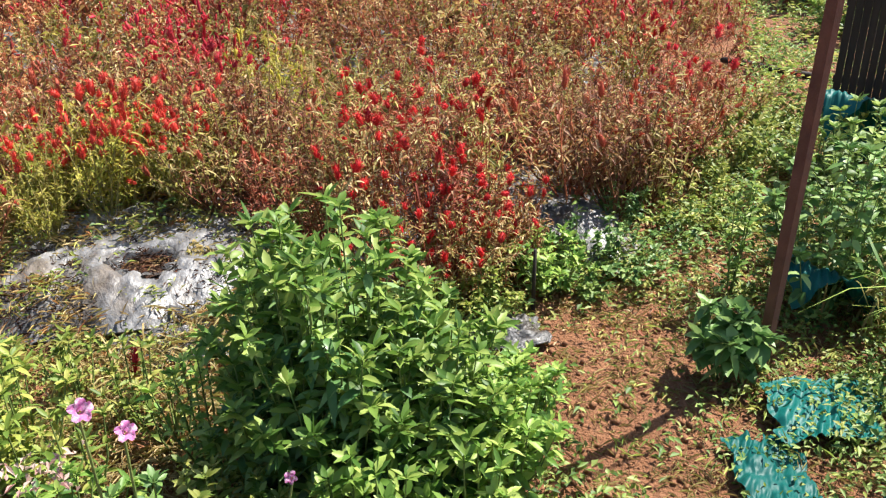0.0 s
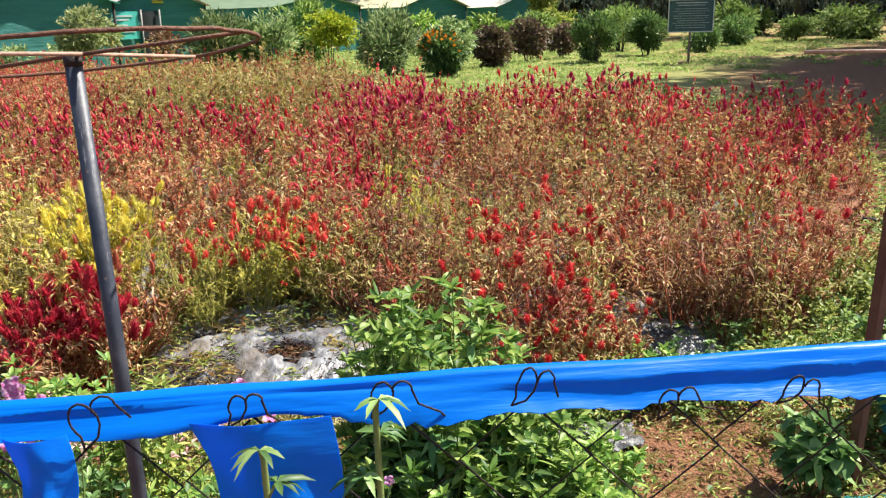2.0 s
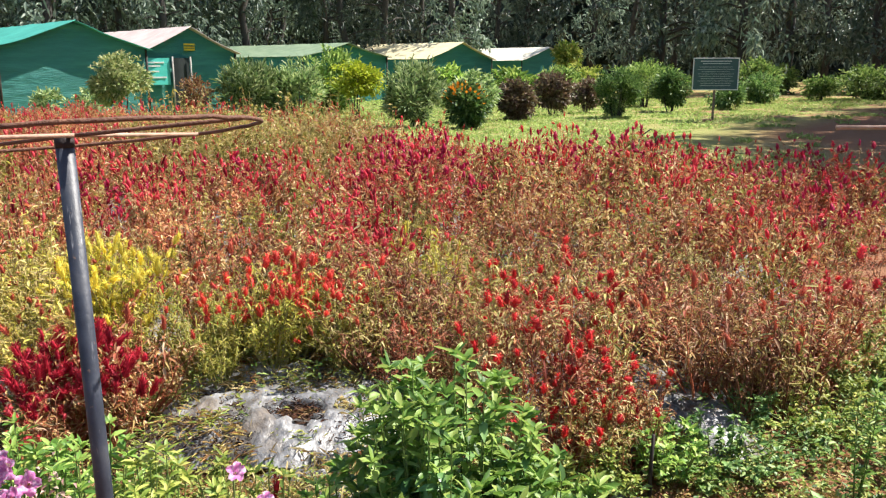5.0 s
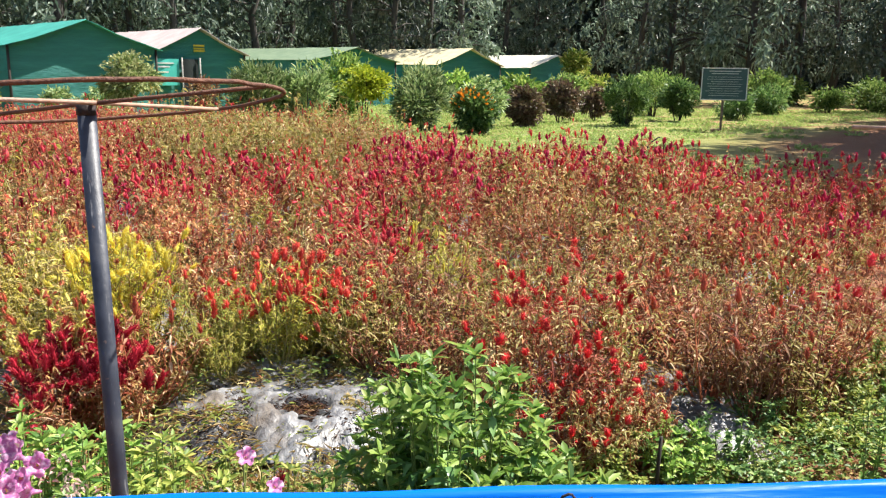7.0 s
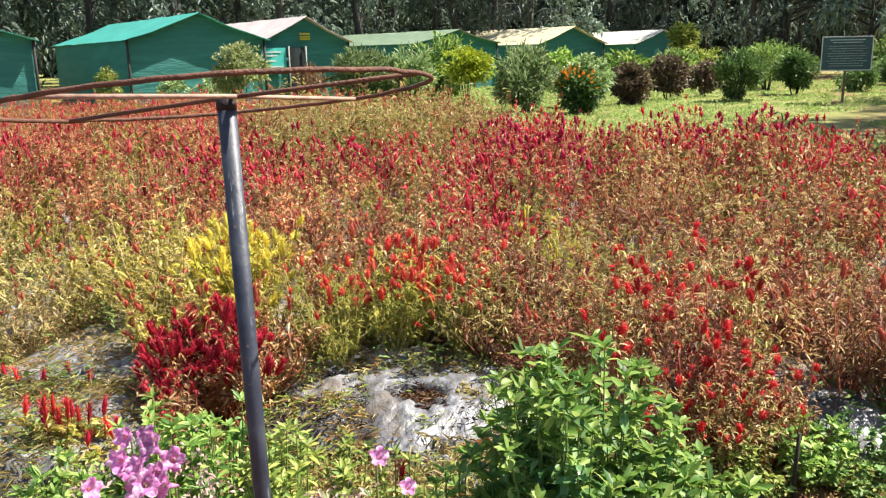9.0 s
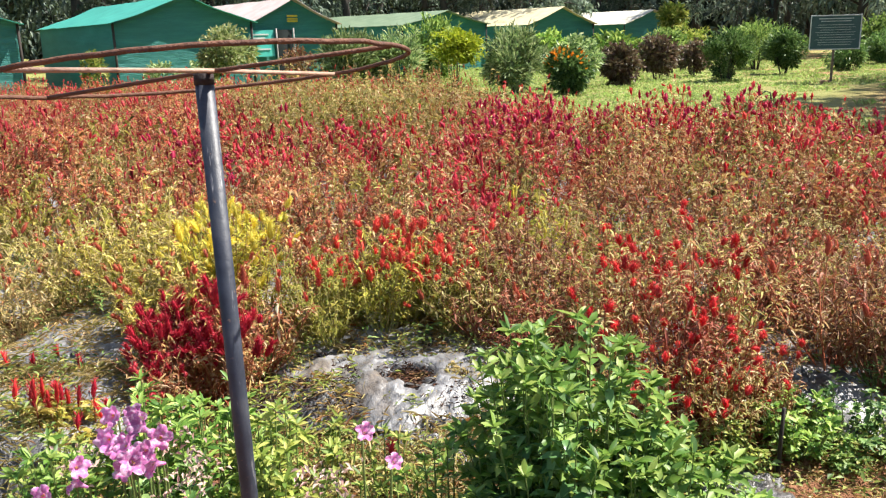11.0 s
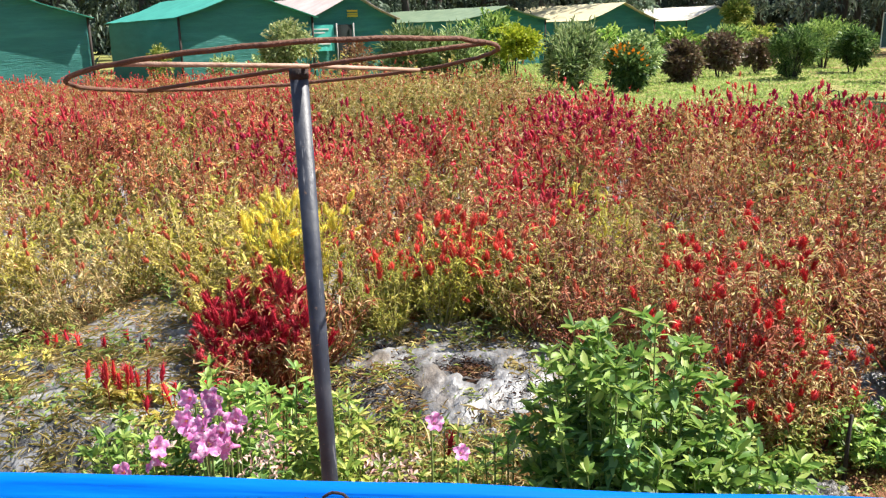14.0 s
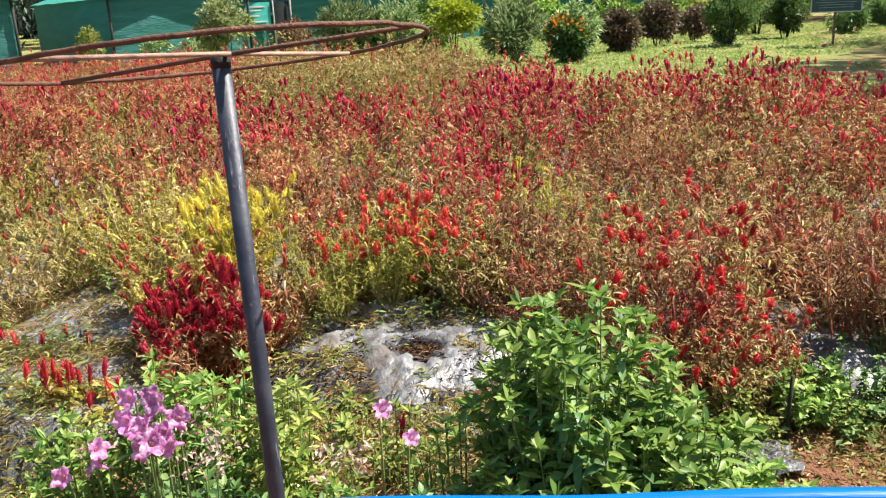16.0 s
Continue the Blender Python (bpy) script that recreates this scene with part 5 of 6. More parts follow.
for _x, _y in ((0.08, 2.62), (0.20, 2.95), (0.02, 3.05), (0.32, 2.75)):
    leafy_plant("weed_clump", "sparse thin weeds in dry grass", _x, _y, 0.38, 0.15, 8, 12, 0.05, 0.015, "leaf_weed")
for _x, _y, _h, _s in ((-0.36, 2.75, 0.66, 0.22), (-0.55, 2.85, 0.62, 0.20), (-0.10, 2.72, 0.58, 0.2), (-0.80, 2.70, 0.48, 0.2)):
    leafy_plant("weed_clump", "clump of green leafy weeds behind the fence", _x, _y, _h, _s, 28, 20, 0.062, 0.018, "leaf_weed" if _x > -0.2 else "leaf_fresh")
for _x, _y, _h, _s, _m in ((-1.22, 3.42, 0.30, 0.16, "leaf_gold"), (-1.42, 3.22, 0.26, 0.16, "leaf_gold"), (-1.02, 3.05, 0.30, 0.16, "leaf_weed"), (-1.75, 3.55, 0.32, 0.2, "leaf_gold"), (-0.28, 3.2, 0.3, 0.16, "leaf_weed")):
    leafy_plant("weed_clump", "sparse yellowing weeds between the beds", _x, _y, _h, _s, 18, 12, 0.05, 0.013, _m)
# plants on both sides of the earth path
for _x, _y in ((1.28, 3.18), (1.48, 3.26), (1.10, 3.20)):
    leafy_plant("weed_clump", "low yellow-green weeds before the red flowers", _x, _y, 0.26, 0.15, 20, 14, 0.042, 0.014, "leaf_weed", upright=0.3)
leafy_plant("weed_clump", "low light green weeds by a dark stake", 1.78, 3.36, 0.30, 0.20, 30, 14, 0.05, 0.018, "leaf_fresh", upright=0.3)
# the darker leaf material here puts the overhanging flowers' shade into the colour
leafy_plant("ground_cover", "green creeping plants in the shade of the withered flowers", 2.15, 3.62, 0.26, 0.50, 76, 16, 0.036, 0.019, "leaf_dark", upright=0.2)
leafy_plant("ground_cover", "green creeping plants in the shade of the withered flowers", 1.90, 3.40, 0.16, 0.28, 34, 12, 0.036, 0.017, "leaf_mid", upright=0.2)
for _x, _y in ((3.15, 4.15), (3.45, 4.5), (3.75, 4.85)):
    leafy_plant("ground_cover", "light green weeds at the edge of the flowers", _x, _y, 0.26, 0.32, 40, 14, 0.045, 0.020, "leaf_weed", upright=0.3)
leafy_plant("ground_cover", "light green low weeds along the path", 2.75, 3.75, 0.20, 0.45, 60, 12, 0.040, 0.019, "leaf_weed", upright=0.2)
leafy_plant("tall_weed", "thin tall green weed on the path's edge", 2.42, 3.05, 0.72, 0.06, 3, 40, 0.05, 0.016, "leaf_fresh", low=0.2)
leafy_plant("broad_leaf_plant", "dark broad-leaved plant at the foot of the rusty post", 2.08, 2.58, 0.34, 0.13, 12, 10, 0.085, 0.045, "leaf_dark", low=0.5, upright=-0.1)
leafy_plant("side_shrub", "dark glossy leafy shrub grown up against the rusty post", 2.62, 2.78, 0.80, 0.24, 16, 20, 0.068, 0.030, "leaf_dark", low=0.2, upright=0.1)
leafy_plant("side_shrub", "dark glossy leafy shrub beside the rusty post", 2.76, 2.98, 0.66, 0.34, 30, 20, 0.06, 0.026, "leaf_mid", low=0.1)
leafy_plant("side_shrub", "leafy shrub half in shade by the slatted panel", 3.22, 3.28, 0.70, 0.40, 34, 20, 0.062, 0.026, "leaf_mid", low=0.1)
leafy_plant("side_shrub", "loose green shrub beside the path", 3.52, 3.95, 0.42, 0.36, 30, 18, 0.06, 0.022, "leaf_weed", low=0.1)
leafy_plant("side_shrub", "loose green shrub by the far post", 5.9, 6.6, 0.5, 0.4, 40, 18, 0.09, 0.034, "leaf_fresh", low=0.1)
leafy_plant("side_shrub", "loose green shrub by the far post", 6.7, 8.2, 0.8, 0.6, 60, 18, 0.10, 0.04, "leaf_fresh", low=0.1)


def blades(name, label, x, y, n, length, width, mat_name, spread, droop=0.6):
    """A tuft of long arching grass blades, each bent in three pieces."""
    b = Buf()
    for _ in range(n):
        a = rng.uniform(0, 2 * np.pi)
        d = np.array([math.cos(a), math.sin(a), 0])
        p = np.array([rng.normal(0, spread), rng.normal(0, spread), 0.0])
        l, out = length * rng.uniform(0.6, 1.15), rng.uniform(0.15, 0.8)
        pts = [p + d * out * l * t**1.5 + np.array([0, 0, l * (t - droop * t**2.6)]) for t in np.linspace(0, 1, 6)]
        side = np.array([-d[1], d[0], 0])
        v = []
        for i, q in enumerate(pts):
            w = width * (1 - (i / 5.0) ** 2) * 0.5 + 0.0004
            v += [q - side * w, q + side * w + [0, 0, 0.002]]
        f = []
        for i in range(5):
            f += [[2 * i, 2 * i + 1, 2 * i + 3], [2 * i, 2 * i + 3, 2 * i + 2]]
        b.add(v, f)
    root = thing(name, label, "grass", pose(x, y, ground_z(x, y)))
    tagged(part("blade", b.mesh("blade", M[mat_name]), root), kind="stuff")


blades("grass_tuft", "tuft of long arching green grass beside the fence", 2.80, 2.36, 90, 0.75, 0.016, "leaf_fresh", 0.09)
blades("grass_tuft", "tuft of long arching green grass beside the fence", 3.05, 2.55, 80, 0.8, 0.016, "leaf_weed", 0.10)
blades("grass_tuft", "tuft of withered straw-coloured grass", 2.75, 2.75, 50, 0.5, 0.008, "leaf_hay", 0.10)
for _x, _y, _n in ((-1.95, 3.35, 120), (-2.3, 3.9, 120), (-1.75, 2.75, 110), (-1.3, 2.55, 90), (-2.05, 3.0, 130), (-2.2, 3.4, 130), (-1.7, 3.1, 80), (-2.4, 3.3, 120), (0.05, 3.15, 90), (0.38, 3.2, 60)):
    blades("grass_tuft", "matted tuft of withered straw-coloured grass", _x, _y, _n, 0.30, 0.006, "leaf_hay", 0.14, 0.9)


def single_spikes():
    """A young plant with a few bare red spikes."""
    spots = [(-1.14 + rng.normal(0, 0.10), 3.40 + rng.normal(0, 0.06), rng.uniform(0.06, 0.16)) for _ in range(15)]
    spots += [(-1.90 + 0.09 * i + rng.normal(0, 0.02), 3.90 + rng.normal(0, 0.04), rng.uniform(0.04, 0.09)) for i in range(7)]
    spots += [(-0.88, 3.18, 0.30), (-0.80, 3.25, 0.29), (0.16, 3.02, 0.15)]
    for x, y, h in spots:
        z = bed_z(x, y)
        root = thing("spike_plant", "slender young celosia with one small red spike", "flowering plant", pose(x, y, z), "celosia field")
        a, b = Buf(), Buf()
        tip = np.array([[rng.normal(0, 0.02), rng.normal(0, 0.02), h]])
        sticks(a, np.array([[0, 0, -0.02]]), tip, 0.004, 0.0025, 5)
        k = 22
        f = rng.uniform(0.1, 0.85, k)[:, None]
        leaves(b, tip * f, rng.normal(0, 1, (k, 3)) * [1, 1, 0.3] + [0, 0, 0.4], 0.07 * rng.uniform(0.5, 1.1, k), 0.018, 0.3)
        c = Buf()
        plumes(c, tip - [0, 0, 0.01], np.array([[rng.normal(0, 0.12), rng.normal(0, 0.1), 1.0]]), 0.085 * rng.uniform(0.7, 1.2), 0.012, 60)
        part("stem", a.mesh("stem", M["stem_red"]), root)
        part("foliage", b.mesh("foliage", M["leaf_gold"]), root)
        part("plume", c.mesh("plume", M["plume_crimson" if rng.random() < 0.6 else "plume_red"]), root)


single_spikes()


def trumpet(size, turn):
    """A wide-mouthed flower: a narrow throat that opens into five waved lobes."""
    n, rows = 30, ((0.0, 0.10, 0.0), (0.35, 0.16, 0.0), (0.72, 0.34, 0.1), (0.98, 0.66, 0.35), (1.02, 1.0, 1.0))
    v, f = [], []
    for j, (z, r, lobe) in enumerate(rows):
        for i in range(n):
            a = 2 * math.pi * i / n
            w = 1 - 0.30 * lobe * (0.5 - 0.5 * math.cos(5 * a)) ** 3
            wave = 0.14 * lobe * math.sin(5 * a + turn) + 0.10 * lobe * math.sin(13 * a + 2 * turn) + 0.22 * lobe * noise.noise(Vector((math.cos(a) * 2, math.sin(a) * 2, turn * 5)))
            v.append((math.cos(a) * r * w * size * 0.62, math.sin(a) * r * w * size * 0.62, (z + wave - 0.12 * lobe) * size * 0.8))
    for j in range(len(rows) - 1):
        for i in range(n):
            k = (i + 1) % n
            f += [[j * n + i, j * n + k, (j + 1) * n + k], [j * n + i, (j + 1) * n + k, (j + 1) * n + i]]
    b = Buf()
    b.add(v, f)
    return b


def flowering_shrub(name, label, x, y, height, spread, blooms, buds, stems=40):
    """A low shrub of fine dark leaves with pink trumpet flowers and pale buds on top."""
    root = leafy_plant(name, label, x, y, height, spread, stems, 26, 0.045, 0.017, "leaf_dark", low=0.1)
    z0 = ground_z(x, y) - 0.02
    mesh = [trumpet(0.042, 0.7 + 1.3 * i).mesh("blossom", M["petal_pink"], True) for i in range(5)]
    for bx, by, bz, s in blooms:
        ob = part("blossom", mesh[int(rng.integers(0, 5))], root)
        d = Vector((rng.normal(-0.1, 0.45), rng.normal(-0.75, 0.35), rng.uniform(0.2, 0.9)))
        ob.matrix_basis = Matrix.LocRotScale(Vector((bx - x, by - y, bz - z0)) - d.normalized() * 0.03, d.to_track_quat("Z", "Y"), Vector((s, s, s)))
        eye = Buf()
        leaves(eye, np.zeros((7, 3)) + [0, 0, 0.014], rng.normal(0, 0.35, (7, 3)) + [0, 0, 1], 0.008, 0.003, 0)
        part("stamen_tuft", eye.mesh("stamen_tuft", M["plume_yellow"]), ob)
        st = Buf()
        e = np.array([[bx - x, by - y, bz - z0]]) - np.array([tuple(d.normalized() * 0.032)])
        sticks(st, e * [[0.75, 0.75, 0.55]], e, 0.003, 0.0022, 4)
        part("flower_stalk", st.mesh("flower_stalk", M["stem_green"]), root)
    for bx, by, bz in buds:
        b = Buf()
        k = 26
        p = np.array([bx - x, by - y, bz - z0]) + rng.normal(0, 0.024, (k, 3))
        leaves(b, p, rng.normal(0, 0.7, (k, 3)) + [0, -0.3, 0.6], rng.uniform(0.010, 0.022, k), 0.007, 0.1, 0.6)
        tagged(part("bud_spray", b.mesh("bud_spray", M["bud_pink"]), root, "pale pink withering buds"), kind="stuff")
    return root


flowering_shrub("trumpet_shrub", "low shrub with a cluster of pink trumpet flowers", -0.16, 1.86, 0.80, 0.26,
                [(-0.193, 1.80, 0.875, 1.1), (-0.144, 1.80, 0.915, 1.2), (-0.141, 1.75, 0.868, 1.2), (-0.105, 1.80, 0.893, 1.0), (-0.225, 1.85, 0.915, 0.9), (-0.175, 1.78, 0.835, 1.0), (-0.115, 1.77, 0.852, 1.1), (-0.246, 1.75, 0.856, 0.9), (-0.265, 1.75, 0.825, 1.0), (-0.33, 1.74, 0.80, 0.9), (-0.21, 1.79, 0.895, 1.0), (-0.17, 1.77, 0.893, 0.9), (-0.16, 1.82, 0.93, 1.0), (-0.125, 1.76, 0.885, 0.9)],
                [(-0.057, 1.80, 0.84), (-0.03, 1.82, 0.815), (-0.08, 1.79, 0.80), (-0.29, 1.82, 0.83), (-0.02, 1.76, 0.83), (-0.10, 1.84, 0.87)])
flowering_shrub("trumpet_shrub", "low shrub with two pink flowers and faded buds", 0.30, 1.80, 0.74, 0.22,
                [(0.318, 1.71, 0.950, 0.75), (0.364, 1.756, 0.865, 0.7), (0.60, 1.80, 0.66, 0.5)],
                [(0.273, 1.70, 0.853), (0.21, 1.70, 0.853), (0.235, 1.72, 0.835)], 34)
leafy_plant("weed_clump", "fine dark green herb filling the ground behind the fence", 0.62, 1.85, 0.42, 0.30, 40, 18, 0.045, 0.016, "leaf_dark")
leafy_plant("weed_clump", "fine dark green herb filling the ground behind the fence", -0.62, 2.10, 0.45, 0.30, 40, 16, 0.05, 0.018, "leaf_weed")
leafy_plant("weed_clump", "fine green herb filling the ground behind the fence", 0.05, 2.15, 0.50, 0.28, 40, 18, 0.05, 0.018, "leaf_fresh")
leafy_plant("weed_clump", "fine green herb filling the ground behind the fence", 0.45, 2.2, 0.40, 0.25, 36, 18, 0.05, 0.018, "leaf_weed")


def palmate_weed(x, y, h, size):
    """A weed with hand-shaped leaves reaching over the fence top."""
    root = thing("palmate_weed", "weed with fingered light green leaves at the fence", "plant", pose(x, y, ground_z(x, y)))
    sb, lb = Buf(), Buf()
    sticks(sb, np.array([[0, 0, -0.02], [0.01, -0.01, h * 0.5]]), np.array([[0.01, -0.01, h * 0.5], [0, 0.0, h]]), 0.004, 0.0025, 5)
    for j in range(9):
        z = h - 0.030 * j
        a = j * 2.4 + x * 9
        d = np.array([math.cos(a), math.sin(a) * 0.5, 0.35])
        stalk = np.array([0, 0, z]) + d * size * (0.2 + 0.08 * j)
        sticks(sb, np.array([[0, 0, z - 0.01]]), stalk[None], 0.0016, 0.0012, 4)
        for t in np.linspace(-1.9, 1.9, 7):
            r = np.array([math.cos(a + t), math.sin(a + t) * 0.6, 0.15])
            leaves(lb, stalk[None], r[None], size * (1 - 0.25 * abs(t)) * rng.uniform(0.8, 1.1), size * 0.19, rng.uniform(0.3, 0.7), 0.2, True)
    part("stem", sb.mesh("stem", M["stem_green"]), root)
    part("foliage", lb.mesh("foliage", M["leaf_dark"], True), root)


palmate_weed(0.490, 0.688, 1.352, 0.031)
palmate_weed(0.570, 0.690, 1.385, 0.031)


# ---- things about the path and the beds ----
def build_hole():
    root = thing("planting_hole", "round hole cut in the plastic, filled with dry litter", "planting hole", pose(0.215, 3.82, 0.075))

    def rim(u, v):
        a = u * 2 * math.pi
        r = 0.085 + 0.06 * v + 0.012 * math.sin(3 * a)
        return math.cos(a) * r * 1.15, math.sin(a) * r * 0.85, 0.078 + 0.012 * v + 0.022 * math.sin(v * math.pi) * (0.55 + 0.45 * math.sin(a)) + 0.01 * math.sin(7 * a)
    part("plastic_rim", sheet(28, 5, rim, 0.002).mesh("plastic_rim", M["mulch"], True), root)

    def bed(u, v):
        a = u * 2 * math.pi
        r = 0.11 * v
        return math.cos(a) * r * 1.15, math.sin(a) * r * 0.8, 0.04 + 0.02 * v
    part("soil_fill", sheet(24, 4, bed, 0.03).mesh("soil_fill", M["dark_earth"], True), root)
    b = Buf()
    k = 90
    a, r = rng.uniform(0, 6.28, k), 0.10 * np.sqrt(rng.random(k))
    leaves(b, np.stack([np.cos(a) * r * 1.1, np.sin(a) * r * 0.75, 0.065 + rng.uniform(0, 0.02, k)], 1), rng.normal(0, 1, (k, 3)) * [1, 1, 0.2], rng.uniform(0.02, 0.06, k), 0.007, 0.1)
    tagged(part("dry_litter", b.mesh("dry_litter", M["leaf_brown"]), root), kind="stuff")


build_hole()


def torn_plastic(x, y, rx, ry, label):
    """A flat scrap of film with a ragged rim, pushed into sharp creases."""
    def place(u, v):
        a = u * 2 * math.pi
        r = v * (1 + 0.55 * noise.noise(Vector((math.cos(a) * 1.6, math.sin(a) * 1.6, x))) + 0.25 * noise.noise(Vector((math.cos(a) * 6, math.sin(a) * 6, y))))
        px, py = x + math.cos(a) * r * rx, y + math.sin(a) * r * ry
        fold = 0.055 * (0.5 - abs(noise.noise(Vector((px * 9 + py * 4, py * 9, 2))))) + 0.02 * noise.noise(Vector((px * 30, py * 30, 5)))
        return px, py, max(bed_z(px, py), 0.0) + 0.016 + (1 - v * v) * 0.02 + max(fold, -0.008)
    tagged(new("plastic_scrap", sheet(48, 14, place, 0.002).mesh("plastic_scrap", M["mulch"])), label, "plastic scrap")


torn_plastic(1.47, 3.06, 0.17, 0.13, "crumpled scrap of silver plastic beside the path")
torn_plastic(-1.87, 3.64, 0.24, 0.16, "pale torn silver plastic among dry grass")
torn_plastic(-1.52, 3.92, 0.26, 0.14, "pale torn silver plastic among dry grass")
torn_plastic(-1.28, 3.06, 0.28, 0.16, "crumpled scrap of silver plastic among weeds")
torn_plastic(0.30, 3.42, 0.20, 0.10, "crumpled torn edge of silver plastic mulch")
torn_plastic(0.42, 3.28, 0.16, 0.10, "crumpled torn edge of silver plastic mulch")
torn_plastic(1.92, 3.70, 0.18, 0.12, "crumpled bulge of silver plastic under the plants")


def build_stake():
    t = tube([(1.657, 3.21, -0.05), (1.655, 3.208, 0.14), (1.658, 3.205, 0.275)], [0.009, 0.008, 0.007], 7)
    tagged(new("stake", t.mesh("stake", M["wood_dark"], True)), "short dark stake set in the ground beside the path", "stake")


build_stake()


def timber(a, b, w):
    a, b = np.array(a), np.array(b)
    pts = [a + (b - a) * t + [0, 0, 0.006 * math.sin(t * 7)] for t in np.linspace(0, 1, 7)]
    t = tube(pts, [w * q for q in (0.8, 1, 0.95, 1.05, 0.95, 1, 0.75)], 7)
    tagged(new("timber", t.mesh("timber", M["wood_dark"])), "weathered dark wooden pole lying on the ground", "timber", "timbers by the beds")


timber((4.40, 6.16, 0.045), (4.80, 5.45, 0.035), 0.028)
timber((3.66, 5.26, 0.045), (4.00, 4.68, 0.035), 0.028)


def build_panel():
    root = thing("slatted_panel", "dark weathered panel of upright wooden slats beside the path", "fence panel", pose(4.40, 4.95, 0, 0, 0, -54))
    for i in range(16):
        x = 0.012 + i * 0.047
        h = 0.84 + 0.012 * math.sin(i * 2.1)
        part("slat", box(x, x + 0.0445, -0.008 + 0.003 * (i % 2), 0.006, -0.05, h, 0.003), root, mat=M["wood_dark"])
    for z in (0.18, 0.66):
        part("rail", box(0, 0.77, 0.008, 0.035, z, z + 0.05, 0.003), root, mat=M["wood_dark"])
    root2 = thing("gate_post", "thick dark wooden post at the end of the panel", "post", pose(4.05, 3.98, 0))
    part("shaft", tube([(0, 0, -0.2), (0.01, 0, 0.6), (0.0, 0.01, 1.5)], [0.10, 0.095, 0.09], 10).mesh("shaft", M["wood_dark"], True), root2)


build_panel()


def build_far_post():
    root = thing("thin_post", "thin rusty brown post with turquoise cloth tied to it", "fence post", pose(6.16, 7.78, 0))
    part("shaft", tube([(0, 0, -0.1), (0.02, 0, 1.0), (0.05, 0.02, 2.1)], 0.028, 8).mesh("shaft", M["rust_post"], True), root)

    def cloth(u, v):
        return 0.08 + u * 0.34 + 0.05 * math.sin(v * 6), -0.15 - 0.08 * math.sin(u * 7 + v * 3), 0.10 + v * (0.62 + 0.08 * math.sin(u * 9)) + 0.03 * math.sin(u * 15)
    part("cloth", sheet(14, 14, cloth, 0.006).mesh("cloth", M["teal_net"], True), root, "crumpled turquoise net cloth")


build_far_post()


def net_patch(pts, lift, label):
    """Rumpled turquoise shade net, woven of many narrow folds, lying on the ground."""
    (ax, ay), (bx, by), (cx, cy), (dx, dy) = pts

    def place(u, v):
        x = (ax * (1 - u) + bx * u) * (1 - v) + (dx * (1 - u) + cx * u) * v + 0.03 * noise.noise(Vector((u * 5, v * 5, ax)))
        y = (ay * (1 - u) + by * u) * (1 - v) + (dy * (1 - u) + cy * u) * v + 0.03 * noise.noise(Vector((u * 5, v * 5, ay + 9)))
        return x, y, ground_z(x, y) + 0.01 + lift * (0.5 + 0.5 * math.sin(u * 3 + v * 2)) + 0.035 * abs(noise.noise(Vector(((x + y) * 6, (x - y) * 22, 0)))) + 0.006 * noise.noise(Vector(((x + y) * 25, (x - y) * 70, 5)))
    tagged(new("shade_net", sheet(60, 50, place, 0.002).mesh("shade_net", M["teal_net"], True)), label, "net")


net_patch([(1.76, 1.92), (2.02, 1.90), (2.10, 2.24), (1.90, 2.28)], 0.03, "rumpled turquoise shade net lying on the ground")
net_patch([(2.04, 2.20), (2.34, 2.12), (2.62, 2.44), (2.14, 2.46)], 0.05, "rumpled turquoise shade net lying over weeds")
net_patch([(1.98, 1.86), (2.35, 1.84), (2.36, 1.94), (2.0, 1.96)], 0.02, "strip of turquoise shade net on the ground")
net_patch([(2.44, 2.72), (2.74, 2.60), (2.86, 2.82), (2.50, 2.92)], 0.24, "turquoise net caught in the shrub")
net_patch([(3.52, 3.92), (3.90, 3.82), (3.98, 4.12), (3.60, 4.2)], 0.42, "turquoise net bundled against the panel")


def build_hose():
    t = tube([(4.86, 14.0, -0.02), (4.90, 14.0, 0.20), (4.97, 14.0, 0.40), (5.08, 14.0, 0.56), (5.20, 14.0, 0.64), (5.27, 14.0, 0.62), (5.29, 13.98, 0.50), (5.27, 13.97, -0.02)], 0.012, 7)
    tagged(new("hose_loop", t.mesh("hose_loop", M["wood_dark"], True)), "black irrigation pipe standing up in a loop", "hose")


build_hose()


# ---- low weeds, straw and litter on the ground ----
def scatter(name, label, category, mat_name, n, inside, length, width, tall, keep):
    """Small plants strewn over a stretch of ground, many leaves to a tuft."""
    b = Buf()
    (x0, x1, y0, y1) = inside
    x, y = rng.uniform(x0, x1, n), rng.uniform(y0, y1, n)
    ok = np.array([keep(p, q) for p, q in zip(x, y)])
    x, y = x[ok], y[ok]
    z = np.array([bed_z(p, q) for p, q in zip(x, y)])
    q = np.repeat(np.arange(len(x)), 7)
    k = len(q)
    p = np.stack([x[q] + rng.normal(0, 0.02, k), y[q] + rng.normal(0, 0.02, k), z[q] + rng.uniform(0, 1, k) * tall[q % len(tall)] if isinstance(tall, np.ndarray) else z[q] + rng.uniform(0, tall, k)], 1)
    leaves(b, p, rng.normal(0, 1, (k, 3)) * [1, 1, 0.3] + [0, 0, 0.4 if tall else 0.05], length * rng.uniform(0.5, 1.3, k), width * rng.uniform(0.6, 1.3, k), 0.2)
    tagged(new(name, b.mesh(name, M[mat_name])), label, category, kind="stuff")


